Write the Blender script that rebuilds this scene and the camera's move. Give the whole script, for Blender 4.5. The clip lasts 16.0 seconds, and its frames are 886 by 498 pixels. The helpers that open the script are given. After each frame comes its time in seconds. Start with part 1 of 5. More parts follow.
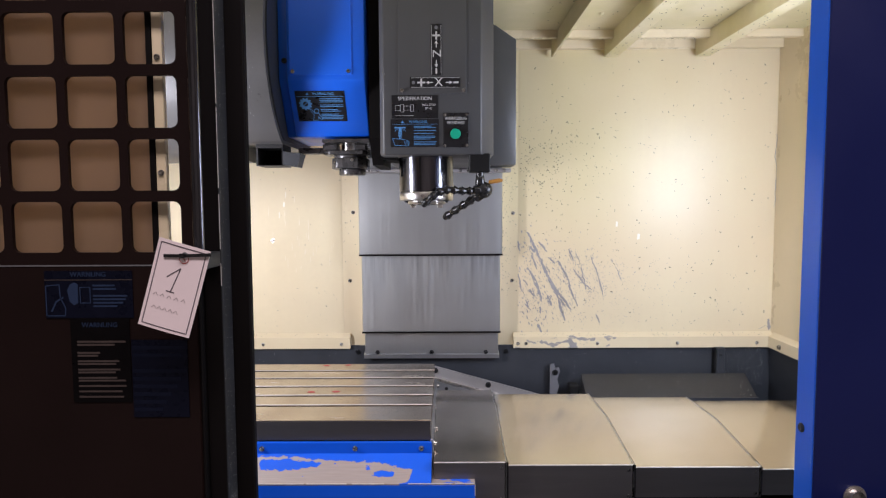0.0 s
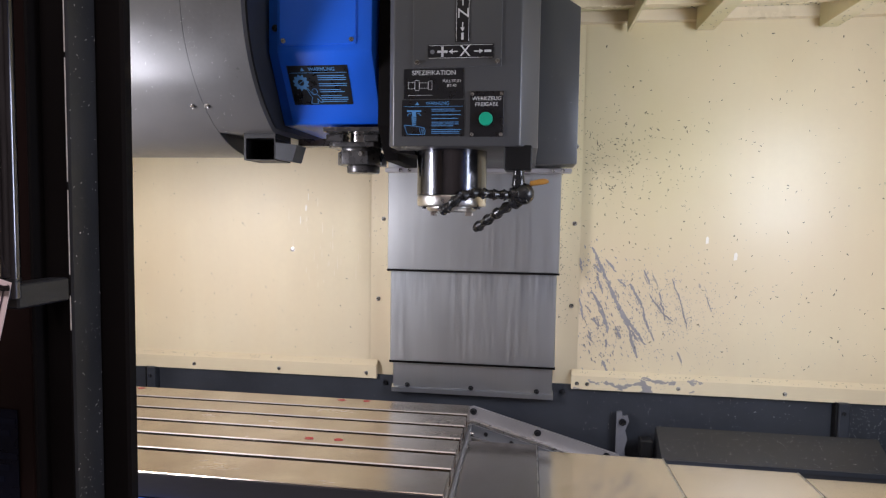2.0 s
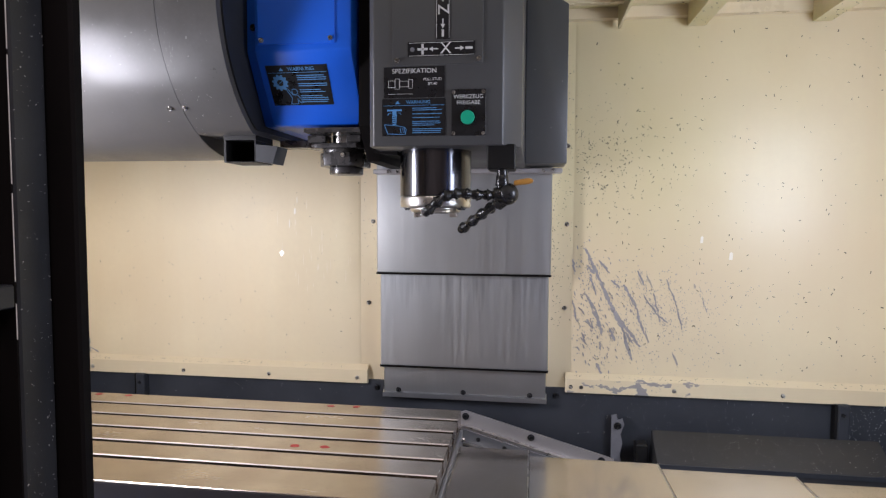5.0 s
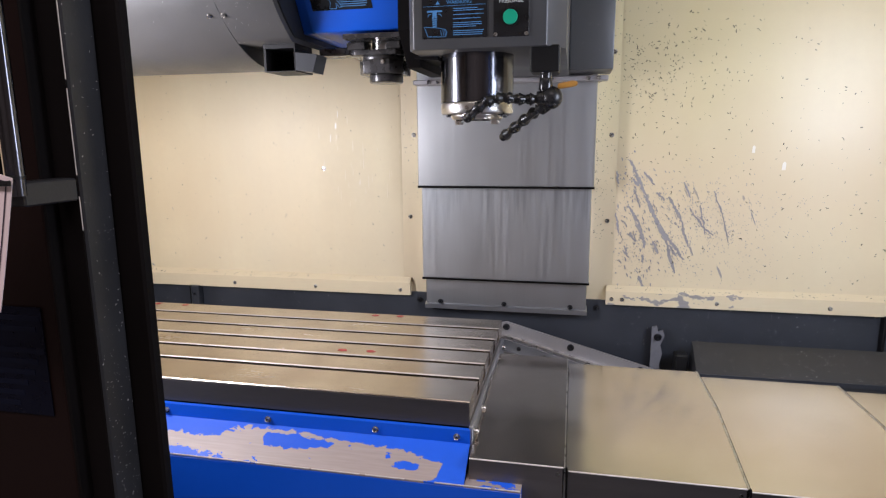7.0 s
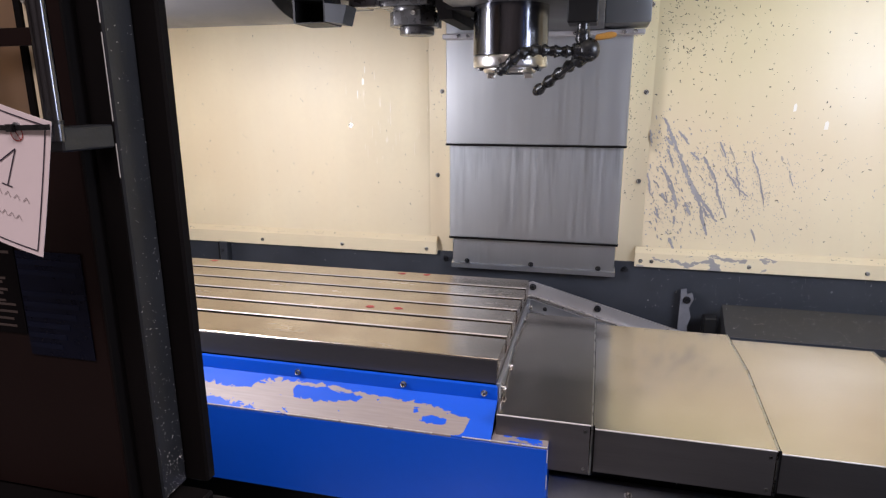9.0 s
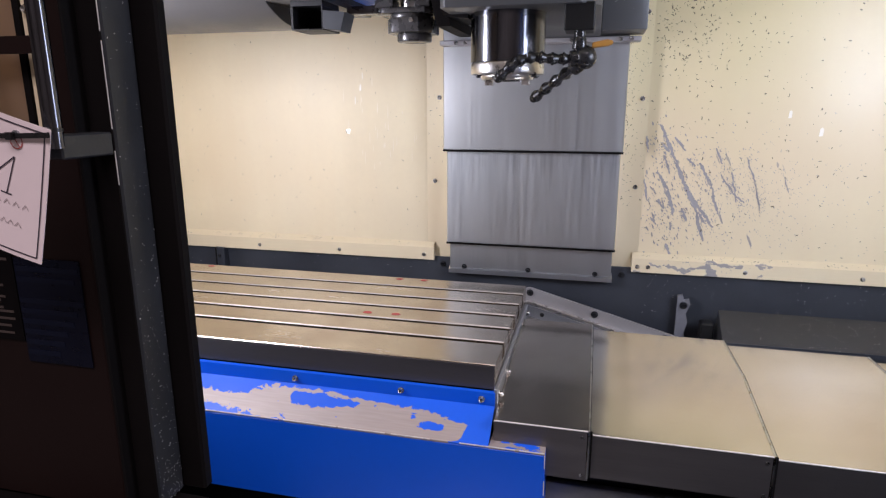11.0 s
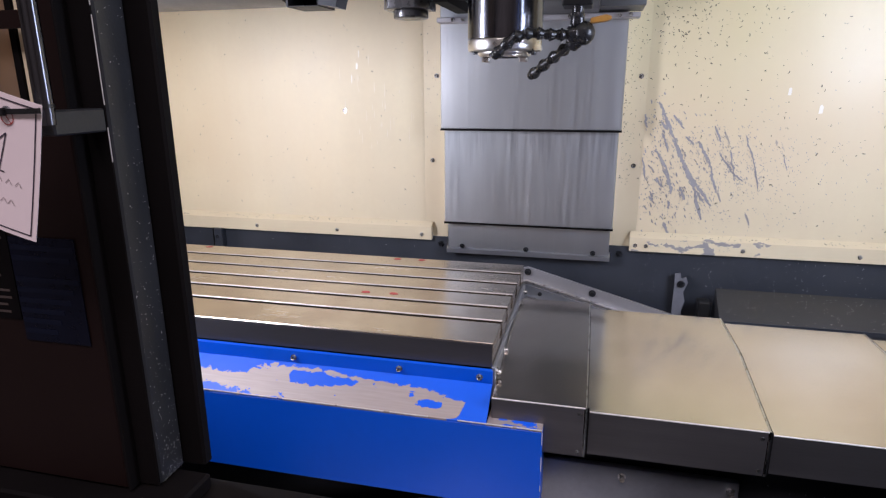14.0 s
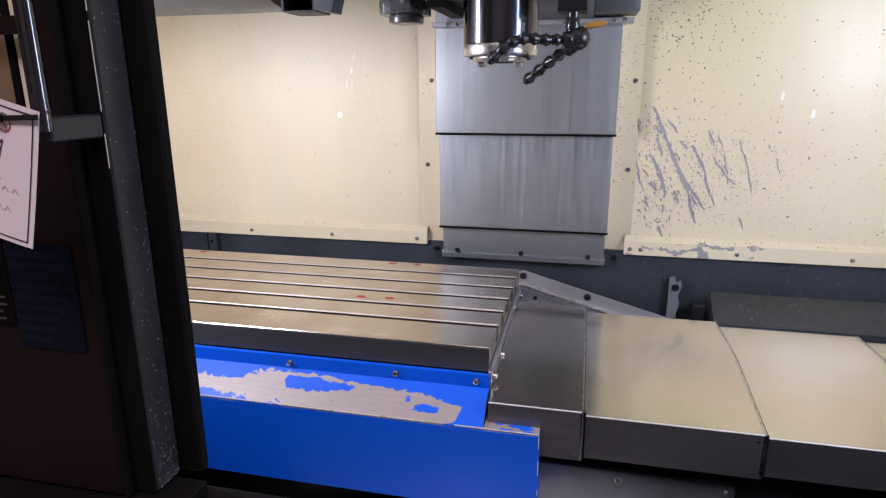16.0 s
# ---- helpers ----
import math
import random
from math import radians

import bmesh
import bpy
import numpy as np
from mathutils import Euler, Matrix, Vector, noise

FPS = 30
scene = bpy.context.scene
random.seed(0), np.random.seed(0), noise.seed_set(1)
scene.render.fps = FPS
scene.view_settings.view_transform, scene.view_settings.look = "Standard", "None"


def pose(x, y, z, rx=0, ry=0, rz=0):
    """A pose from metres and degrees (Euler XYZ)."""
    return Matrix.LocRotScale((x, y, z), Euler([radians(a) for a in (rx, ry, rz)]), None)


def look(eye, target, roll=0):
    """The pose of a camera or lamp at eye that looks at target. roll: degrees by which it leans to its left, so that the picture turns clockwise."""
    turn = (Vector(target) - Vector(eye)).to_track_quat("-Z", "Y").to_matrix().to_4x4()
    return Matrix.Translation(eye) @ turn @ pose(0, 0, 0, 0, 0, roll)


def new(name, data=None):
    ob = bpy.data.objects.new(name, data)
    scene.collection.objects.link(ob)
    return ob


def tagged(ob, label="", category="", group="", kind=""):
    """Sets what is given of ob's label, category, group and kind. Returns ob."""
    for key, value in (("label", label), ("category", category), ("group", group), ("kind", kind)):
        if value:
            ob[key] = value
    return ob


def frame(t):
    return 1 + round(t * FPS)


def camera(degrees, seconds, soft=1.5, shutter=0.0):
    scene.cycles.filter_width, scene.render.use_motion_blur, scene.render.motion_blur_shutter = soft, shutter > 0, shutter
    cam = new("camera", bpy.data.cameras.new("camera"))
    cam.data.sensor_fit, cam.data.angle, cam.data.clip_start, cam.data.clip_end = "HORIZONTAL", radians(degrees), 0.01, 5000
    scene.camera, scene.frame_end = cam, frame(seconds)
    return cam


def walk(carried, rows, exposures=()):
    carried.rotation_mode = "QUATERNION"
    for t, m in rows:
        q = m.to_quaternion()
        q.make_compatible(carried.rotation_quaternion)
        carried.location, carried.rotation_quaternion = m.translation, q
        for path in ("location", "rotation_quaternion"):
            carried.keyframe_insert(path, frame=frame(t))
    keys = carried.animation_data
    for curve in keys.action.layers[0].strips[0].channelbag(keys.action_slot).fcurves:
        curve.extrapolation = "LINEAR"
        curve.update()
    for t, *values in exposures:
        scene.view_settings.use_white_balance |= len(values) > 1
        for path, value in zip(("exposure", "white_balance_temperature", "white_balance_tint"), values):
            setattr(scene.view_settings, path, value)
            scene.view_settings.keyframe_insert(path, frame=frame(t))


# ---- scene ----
cam = camera(71.9, 16.0, soft=1.25)
PATH = [
    (0, (0.052, -2.097, 1.312), (0.041, -0.102, 1.17), -0.3),
    (0.5, (0.062, -2.037, 1.304), (0.07, -0.045, 1.128), -0.2),
    (1, (0.069, -1.919, 1.32), (0.1, 0.078, 1.225), -0.1),
    (1.5, (0.088, -1.834, 1.315), (0.051, 0.162, 1.191), -0.5),
    (2, (0.153, -1.748, 1.316), (-0.123, 0.229, 1.191), 0.8),
    (2.5, (0.193, -1.715, 1.312), (-0.124, 0.256, 1.192), 0.2),
    (3, (0.194, -1.713, 1.312), (-0.094, 0.263, 1.212), -0.1),
    (3.5, (0.191, -1.715, 1.313), (-0.101, 0.262, 1.217), 0.2),
    (4, (0.186, -1.716, 1.314), (-0.102, 0.26, 1.209), 0.3),
    (6.5, (0.185, -1.721, 1.311), (-0.106, 0.25, 1.146), -0.2),
    (7, (0.184, -1.725, 1.284), (-0.227, 0.198, 0.923), -0.5),
    (7.5, (0.176, -1.725, 1.274), (-0.291, 0.158, 0.789), -0.7),
    (8, (0.17, -1.721, 1.272), (-0.298, 0.162, 0.788), -0.5),
    (8.5, (0.168, -1.72, 1.271), (-0.305, 0.161, 0.785), -0.3),
    (9, (0.168, -1.721, 1.272), (-0.307, 0.161, 0.792), -0.2),
    (11.5, (0.167, -1.723, 1.275), (-0.294, 0.166, 0.81), -0.0),
    (12, (0.166, -1.723, 1.274), (-0.291, 0.167, 0.805), 0.1),
    (12.5, (0.165, -1.723, 1.275), (-0.297, 0.165, 0.804), 0.2),
    (13, (0.166, -1.723, 1.274), (-0.296, 0.161, 0.788), -0.0),
    (13.5, (0.167, -1.723, 1.271), (-0.293, 0.152, 0.747), -0.2),
    (14, (0.169, -1.722, 1.27), (-0.289, 0.153, 0.746), -0.3),
    (14.5, (0.166, -1.721, 1.271), (-0.291, 0.154, 0.746), -0.4),
    (15, (0.166, -1.722, 1.27), (-0.293, 0.151, 0.741), -0.4),
    (15.5, (0.166, -1.723, 1.272), (-0.29, 0.154, 0.754), -0.4),
    (16, (0.165, -1.723, 1.272), (-0.274, 0.159, 0.759), -0.3),
]
walk(cam, [(t, look(eye, target, roll)) for t, eye, target, roll in PATH],
     exposures=[(0, 0.21, 6110, 16), (1, 0.13, 6150, 16), (2.5, -0.12, 6160, 16.5), (6.3, -0.12, 6160, 16.5), (7.5, 0.11, 6130, 16.5), (9, 0.11, 6100, 17), (11.5, 0.08, 5930, 18.5), (16, 0.11, 5760, 19)])

# ---- world, lights, exposure ----
world = bpy.data.worlds.new("workshop_world")
scene.world = world
world.use_nodes = True
world.node_tree.nodes["Background"].inputs[0].default_value = (0.9, 0.95, 1.0, 1)
world.node_tree.nodes["Background"].inputs[1].default_value = 0.02


def area_lamp(name, m, sx, sy, watts, colour):
    data = bpy.data.lights.new(name, "AREA")
    data.shape, data.size, data.size_y, data.energy, data.color = "RECTANGLE", sx, sy, watts, colour
    ob = new(name, data)
    ob.matrix_world = m
    return ob


TUBE_R = (1.03, -1.00, 1.41)
TUBE_L = (-0.92, -1.03, 1.34)
area_lamp("tube_lamp", look((TUBE_R[0] - 0.045, TUBE_R[1] + 0.03, TUBE_R[2]), (0.32, -0.05, 1.18)), 0.46, 0.42, 9.0, (0.85, 0.92, 1.04))
area_lamp("tube_lamp", look((TUBE_L[0] + 0.045, TUBE_L[1] + 0.03, TUBE_L[2]), (-0.28, -0.15, 1.27)), 0.13, 0.46, 10.2, (0.94, 0.935, 0.97))
area_lamp("hall_lamp", look((0.6, -3.6, 4.3), (0.6, -3.6, 0)), 4.0, 1.2, 160, (1.0, 0.86, 0.82))


# ---- materials ----
def mat(name, base, rough=0.5, metal=0.0, vary=0.12, scale=8.0, bump=0.0, bscale=120.0, stretch=(1, 1, 1), coat=0.0, spec=0.5, rvary=0.1, tint=None, tscale=2.2):
    """A painted, plastic or metal surface: mottling at two scales, uneven gloss and fine relief."""
    m = bpy.data.materials.new(name)
    m.use_nodes = True
    nt = m.node_tree
    b = nt.nodes["Principled BSDF"]
    b.inputs["Metallic"].default_value = metal
    b.inputs["Specular IOR Level"].default_value = spec
    b.inputs["Coat Weight"].default_value = coat
    tc = nt.nodes.new("ShaderNodeTexCoord")
    mp = nt.nodes.new("ShaderNodeMapping")
    mp.inputs["Scale"].default_value = stretch
    nt.links.new(tc.outputs["Object"], mp.inputs["Vector"])
    n1 = nt.nodes.new("ShaderNodeTexNoise")
    n1.inputs["Scale"].default_value, n1.inputs["Detail"].default_value = scale, 6
    n2 = nt.nodes.new("ShaderNodeTexNoise")
    n2.inputs["Scale"].default_value, n2.inputs["Detail"].default_value = bscale, 3
    nt.links.new(mp.outputs[0], n1.inputs["Vector"])
    nt.links.new(mp.outputs[0], n2.inputs["Vector"])
    add = nt.nodes.new("ShaderNodeMath")
    add.operation = "MULTIPLY_ADD"
    nt.links.new(n2.outputs[0], add.inputs[0])
    add.inputs[1].default_value = 0.35
    nt.links.new(n1.outputs[0], add.inputs[2])
    ramp = nt.nodes.new("ShaderNodeMapRange")
    ramp.inputs[1].default_value, ramp.inputs[2].default_value = 0.35, 1.0
    ramp.inputs[3].default_value, ramp.inputs[4].default_value = 1.0 - vary, 1.0 + vary
    nt.links.new(add.outputs[0], ramp.inputs[0])
    mul = nt.nodes.new("ShaderNodeVectorMath")
    mul.operation = "SCALE"
    mul.inputs[0].default_value = base
    nt.links.new(ramp.outputs[0], mul.inputs["Scale"])
    colour = mul.outputs[0]
    if tint:
        n3 = nt.nodes.new("ShaderNodeTexNoise")
        n3.inputs["Scale"].default_value, n3.inputs["Detail"].default_value = tscale, 2
        nt.links.new(tc.outputs["Object"], n3.inputs["Vector"])
        fac = nt.nodes.new("ShaderNodeMapRange")
        fac.inputs[1].default_value, fac.inputs[2].default_value = 0.36, 0.74
        nt.links.new(n3.outputs[0], fac.inputs[0])
        mx = nt.nodes.new("ShaderNodeMixRGB")
        nt.links.new(fac.outputs[0], mx.inputs[0])
        nt.links.new(colour, mx.inputs[1])
        mx.inputs[2].default_value = (*tint, 1)
        colour = mx.outputs[0]
    nt.links.new(colour, b.inputs["Base Color"])
    rr = nt.nodes.new("ShaderNodeMapRange")
    rr.inputs[1].default_value, rr.inputs[2].default_value = 0.35, 1.0
    rr.inputs[3].default_value, rr.inputs[4].default_value = max(0.02, rough - rvary), min(1.0, rough + rvary)
    nt.links.new(add.outputs[0], rr.inputs[0])
    nt.links.new(rr.outputs[0], b.inputs["Roughness"])
    if bump:
        bp = nt.nodes.new("ShaderNodeBump")
        bp.inputs["Strength"].default_value, bp.inputs["Distance"].default_value = bump, 0.001
        nt.links.new(n2.outputs[0], bp.inputs["Height"])
        nt.links.new(bp.outputs[0], b.inputs["Normal"])
    return m


CREAM = mat("cream_paint", (0.79, 0.675, 0.47), 0.32, vary=0.06, scale=3.5, bump=0.05, bscale=40, tint=(0.73, 0.62, 0.40), rvary=0.14)
GRIMY_CREAM = mat("grimy_cream_paint", (0.82, 0.73, 0.50), 0.36, vary=0.10, scale=4, bump=0.06, bscale=60, tint=(0.68, 0.62, 0.33), tscale=5)
SLATE = mat("slate_paint", (0.033, 0.036, 0.044), 0.40, vary=0.3, scale=7, bump=0.06, tint=(0.050, 0.054, 0.063), tscale=5)
DARK_CAST = mat("dark_casting", (0.018, 0.018, 0.020), 0.5, vary=0.25, scale=7, bump=0.1, spec=0.3)
SLOT_HIGHLIGHT = mat("slot_highlight_steel", (0.50, 0.44, 0.39), 0.5, 0.45, vary=0.15, scale=8, stretch=(0.4, 5, 5))
CHARCOAL = mat("charcoal_paint", (0.074, 0.074, 0.076), 0.38, vary=0.10, scale=6, bump=0.12, bscale=420)
TABLE_FRONT = mat("dark_table_front", (0.054, 0.051, 0.052), 0.38, 0.3, vary=0.22, scale=6, stretch=(0.4, 4, 4), bump=0.02)
CHUTE_GREY = mat("chute_grey_paint", (0.036, 0.036, 0.038), 0.42, vary=0.15, scale=8, bump=0.08, bscale=300)
DRUM_GREY = mat("drum_grey_paint", (0.080, 0.077, 0.075), 0.37, vary=0.22, scale=9, bump=0.05, bscale=160, spec=0.4, rvary=0.12, tint=(0.082, 0.078, 0.074), tscale=7)
BLUE = mat("blue_paint", (0.012, 0.125, 0.74), 0.36, vary=0.07, scale=5, bump=0.06, bscale=300)
DOOR_BROWN = mat("door_brown_black", (0.0118, 0.0060, 0.0054), 0.45, vary=0.2, scale=5, bump=0.05, bscale=300, spec=0.15)
BLACK = mat("black_paint", (0.009, 0.0085, 0.0085), 0.5, vary=0.2, spec=0.3)
RUBBER = mat("black_rubber", (0.0045, 0.0035, 0.0035), 0.7, vary=0.25, spec=0.12)
EDGE_GREY = mat("dusty_and_shaded_grey", (0.024, 0.026, 0.030), 0.42, vary=0.25, scale=14, bump=0.15, bscale=300)
STAINLESS = mat("brushed_stainless", (0.71, 0.72, 0.75), 0.36, 1.0, vary=0.03, scale=5, bump=0.0, bscale=14, stretch=(30, 30, 0.7), rvary=0.05, tint=(0.57, 0.59, 0.63), tscale=3.5)
COVER_STEEL = mat("way_cover_steel", (0.74, 0.695, 0.655), 0.17, 1.0, vary=0.05, scale=5, bump=0.0, bscale=26, stretch=(0.7, 3.0, 3.0), rvary=0.04, tint=(0.65, 0.60, 0.555), tscale=6)
# Darker than the other sheets: the column's dark reflection is put into the colour.
FIRST_STEEL = mat("column_reflection_steel", (0.58, 0.525, 0.48), 0.18, 1.0, vary=0.12, scale=6, bump=0.0, bscale=30, stretch=(3.0, 0.7, 3.0), rvary=0.08, tint=(0.44, 0.395, 0.36), tscale=7)
TABLE_STEEL = mat("ground_table_steel", (0.60, 0.54, 0.47), 0.23, 1.0, vary=0.14, scale=7, bump=0.004, bscale=90, stretch=(1, 2.4, 2.4), rvary=0.07, tint=(0.47, 0.40, 0.34), tscale=9)
DULL_STEEL = mat("dull_sheet_steel", (0.30, 0.31, 0.33), 0.42, 0.7, vary=0.18, scale=8, bump=0.05)
CHROME = mat("polished_spindle_steel", (0.12, 0.122, 0.138), 0.18, 1.0, vary=0.35, scale=5, bscale=20, stretch=(10, 10, 1), rvary=0.08)
COVER_FRONT = mat("dark_cover_front", (0.15, 0.14, 0.138), 0.42, 0.75, vary=0.15, scale=3, bump=0.01, bscale=40, stretch=(0.5, 8, 10))
BRIGHT = mat("bright_steel", (0.66, 0.64, 0.61), 0.30, 1.0, vary=0.2, scale=40)
ZINC = mat("pale_zinc_bolt", (0.52, 0.51, 0.49), 0.26, 0.9, vary=0.15, scale=60)
# Bare metal of the skirt's edges; also the glint drawn on the door edge.
EDGE_BARE_GLINT = mat("bare_edge_and_glint", (0.66, 0.62, 0.58), 0.45, 0.2, vary=0.2, scale=60)
BOLT = mat("zinc_bolt", (0.44, 0.42, 0.39), 0.27, 0.85, vary=0.3, scale=60)
BOLT_DARK = mat("oxide_bolt", (0.06, 0.06, 0.065), 0.35, 0.8, vary=0.3, scale=60)
TOOL_STEEL = mat("dark_tool_steel", (0.095, 0.092, 0.092), 0.27, 0.55, vary=0.4, scale=40)
PLASTIC = mat("black_hose_plastic", (0.014, 0.014, 0.015), 0.28, vary=0.2, scale=60)
AMBER = mat("amber_handle", (0.42, 0.20, 0.035), 0.4, vary=0.12, scale=60)
PAPER = mat("white_card", (0.88, 0.76, 0.765), 0.55, vary=0.03, scale=12)
INK = mat("dark_ink", (0.04, 0.03, 0.05), 0.6, vary=0.1)
FADED_INK = mat("faded_pencil", (0.42, 0.36, 0.36), 0.7, vary=0.2)
RED = mat("red_ink", (0.42, 0.06, 0.05), 0.6, vary=0.1)
WHITE_PRINT = mat("white_print", (0.62, 0.62, 0.62), 0.5, vary=0.1)
BLUE_PRINT = mat("pale_blue_print", (0.10, 0.30, 0.62), 0.5, vary=0.1)
DIM_PRINT = mat("dim_tan_print", (0.060, 0.045, 0.040), 0.5, vary=0.2, scale=50)
NAVY_STICKER = mat("navy_sticker", (0.004, 0.005, 0.013), 0.3, vary=0.3, scale=30, spec=0.15)
GLOSS_BLACK = mat("black_gloss_sticker", (0.0035, 0.003, 0.0035), 0.35, vary=0.2, scale=30, spec=0.1)
STICKER = mat("black_sticker", (0.012, 0.012, 0.014), 0.3, vary=0.2, scale=30)
GREEN = mat("green_button", (0.01, 0.42, 0.25), 0.35, vary=0.06)
PRIMER = mat("grey_primer", (0.17, 0.17, 0.185), 0.5, vary=0.15, scale=30)
CHIP = mat("metal_chip", (0.125, 0.105, 0.070), 0.6, 0.0, vary=0.5, scale=80)
CHIP_BRIGHT = mat("bright_chip", (0.8, 0.8, 0.78), 0.35, 0.7, vary=0.2)
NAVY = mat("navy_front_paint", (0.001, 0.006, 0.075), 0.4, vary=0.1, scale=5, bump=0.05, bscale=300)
ROOF_DARK = mat("oily_dark_steel", (0.13, 0.125, 0.115), 0.34, 0.8, vary=0.25, scale=6, bump=0.03)
ROOF_STEEL = mat("grey_cover_steel", (0.46, 0.44, 0.44), 0.45, 0.6, vary=0.1, scale=6, bump=0.02)
DIM_BLUE_PRINT = mat("dim_blue_print", (0.014, 0.03, 0.075), 0.5, vary=0.2, scale=50)
CONCRETE = mat("workshop_concrete", (0.22, 0.21, 0.20), 0.7, vary=0.2, scale=2, bump=0.2)
HALL_WALL = mat("hall_wall_paint", (0.40, 0.37, 0.34), 0.7, vary=0.1, scale=2)
TUBE_GLOW = bpy.data.materials.new("lamp_tube_glow")
TUBE_GLOW.use_nodes = True
TUBE_GLOW.node_tree.nodes["Principled BSDF"].inputs["Emission Color"].default_value = (1, 0.96, 0.9, 1)
TUBE_GLOW.node_tree.nodes["Principled BSDF"].inputs["Emission Strength"].default_value = 3.0


def see_through(name, tint, clear):
    """A stained plastic pane: part clear, part milky."""
    m = bpy.data.materials.new(name)
    m.use_nodes = True
    nt = m.node_tree
    out = nt.nodes["Material Output"]
    gl = nt.nodes["Principled BSDF"]
    gl.inputs["Base Color"].default_value = (*tint, 1)
    gl.inputs["Roughness"].default_value = 0.12
    tr = nt.nodes.new("ShaderNodeBsdfTranslucent")
    tn = nt.nodes.new("ShaderNodeTexNoise")
    tn.inputs["Scale"].default_value = 2.5
    mix = nt.nodes.new("ShaderNodeMixRGB")
    nt.links.new(tn.outputs[0], mix.inputs[0])
    mix.inputs[1].default_value = (*[c * 0.6 for c in tint], 1)
    mix.inputs[2].default_value = (*[min(1, c * 1.3) for c in tint], 1)
    nt.links.new(mix.outputs[0], tr.inputs[0])
    tp = nt.nodes.new("ShaderNodeBsdfTransparent")
    tp.inputs[0].default_value = (*tint, 1)
    a = nt.nodes.new("ShaderNodeMixShader")
    a.inputs[0].default_value = 0.75
    nt.links.new(gl.outputs[0], a.inputs[1])
    nt.links.new(tr.outputs[0], a.inputs[2])
    c = nt.nodes.new("ShaderNodeMixShader")
    c.inputs[0].default_value = clear
    nt.links.new(a.outputs[0], c.inputs[1])
    nt.links.new(tp.outputs[0], c.inputs[2])
    nt.links.new(c.outputs[0], out.inputs[0])
    return m


BROWN_PANE = see_through("stained_brown_pane", (0.46, 0.345, 0.25), 0.10)


def two_paint(name, top, under, build, rough=(0.36, 0.32), metal=(0.0, 0.9), vary=0.07, tint=None, rvary=0.1):
    """A paint worn through to what is under it; build(nt, vector) gives the worn mask, 0 or 1."""
    m = mat(name, top, rough[0], vary=vary, scale=5, bump=0.05, bscale=60, tint=tint, rvary=rvary)
    nt = m.node_tree
    b = nt.nodes["Principled BSDF"]
    tc = nt.nodes["Texture Coordinate"]
    mask = build(nt, tc.outputs["Object"])
    old = b.inputs["Base Color"].links[0].from_socket
    mix = nt.nodes.new("ShaderNodeMixRGB")
    nt.links.new(mask, mix.inputs[0])
    nt.links.new(old, mix.inputs[1])
    un = nt.nodes.new("ShaderNodeTexNoise")
    un.inputs["Scale"].default_value = 18
    ur = nt.nodes.new("ShaderNodeMixRGB")
    nt.links.new(un.outputs[0], ur.inputs[0])
    ur.inputs[1].default_value = (*[c * 0.8 for c in under], 1)
    ur.inputs[2].default_value = (*[c * 1.15 for c in under], 1)
    nt.links.new(ur.outputs[0], mix.inputs[2])
    nt.links.new(mix.outputs[0], b.inputs["Base Color"])
    gloss = b.inputs["Roughness"].links[0].from_socket
    for socket, pair in (("Roughness", rough), ("Metallic", metal)):
        mr = nt.nodes.new("ShaderNodeMapRange")
        mr.inputs[3].default_value, mr.inputs[4].default_value = pair
        nt.links.new(mask, mr.inputs[0])
        if socket == "Roughness":
            nt.links.new(gloss, mr.inputs[3])
        nt.links.new(mr.outputs[0], b.inputs[socket])
    return m


def node(nt, kind, op=None, *values):
    n = nt.nodes.new(kind)
    if op:
        n.operation = op
    for i, v in enumerate(values):
        if isinstance(v, bpy.types.NodeSocket):
            nt.links.new(v, n.inputs[i])
        elif v is not None:
            n.inputs[i].default_value = v
    return n.outputs[0]


def noise_of(nt, vec, scale, stretch=(1, 1, 1), rot=(0, 0, 0), detail=5.0, rough=0.55):
    """Noise in turned, then stretched coordinates."""
    turn = nt.nodes.new("ShaderNodeMapping")
    turn.inputs["Rotation"].default_value = rot
    nt.links.new(vec, turn.inputs["Vector"])
    mp = nt.nodes.new("ShaderNodeMapping")
    mp.inputs["Scale"].default_value = stretch
    nt.links.new(turn.outputs[0], mp.inputs["Vector"])
    n = nt.nodes.new("ShaderNodeTexNoise")
    n.inputs["Scale"].default_value, n.inputs["Detail"].default_value, n.inputs["Roughness"].default_value = scale, detail, rough
    nt.links.new(mp.outputs[0], n.inputs["Vector"])
    return n.outputs[0]


def axis_of(nt, vec):
    s = nt.nodes.new("ShaderNodeSeparateXYZ")
    nt.links.new(vec, s.inputs[0])
    return s.outputs


def bump_at(nt, value, mid, half):
    """1 at mid, falling to 0 at mid +- half."""
    d = node(nt, "ShaderNodeMath", "SUBTRACT", value, mid)
    d = node(nt, "ShaderNodeMath", "DIVIDE", d, half)
    d = node(nt, "ShaderNodeMath", "MULTIPLY", d, d)
    d = node(nt, "ShaderNodeMath", "SUBTRACT", 1.0, d)
    return node(nt, "ShaderNodeMath", "MAXIMUM", d, 0.0)


# ---- building helpers ----
def box(bm, x0, x1, y0, y1, z0, z1, bevel=0.0, seg=1):
    b2 = bmesh.new()
    bmesh.ops.create_cube(b2, size=1.0)
    for v in b2.verts:
        v.co = Vector(((x0 + x1) / 2 + v.co.x * (x1 - x0), (y0 + y1) / 2 + v.co.y * (y1 - y0), (z0 + z1) / 2 + v.co.z * (z1 - z0)))
    if bevel:
        bmesh.ops.bevel(b2, geom=b2.edges[:], offset=bevel, segments=seg, affect="EDGES", profile=0.5)
    merge(bm, b2)
    return bm


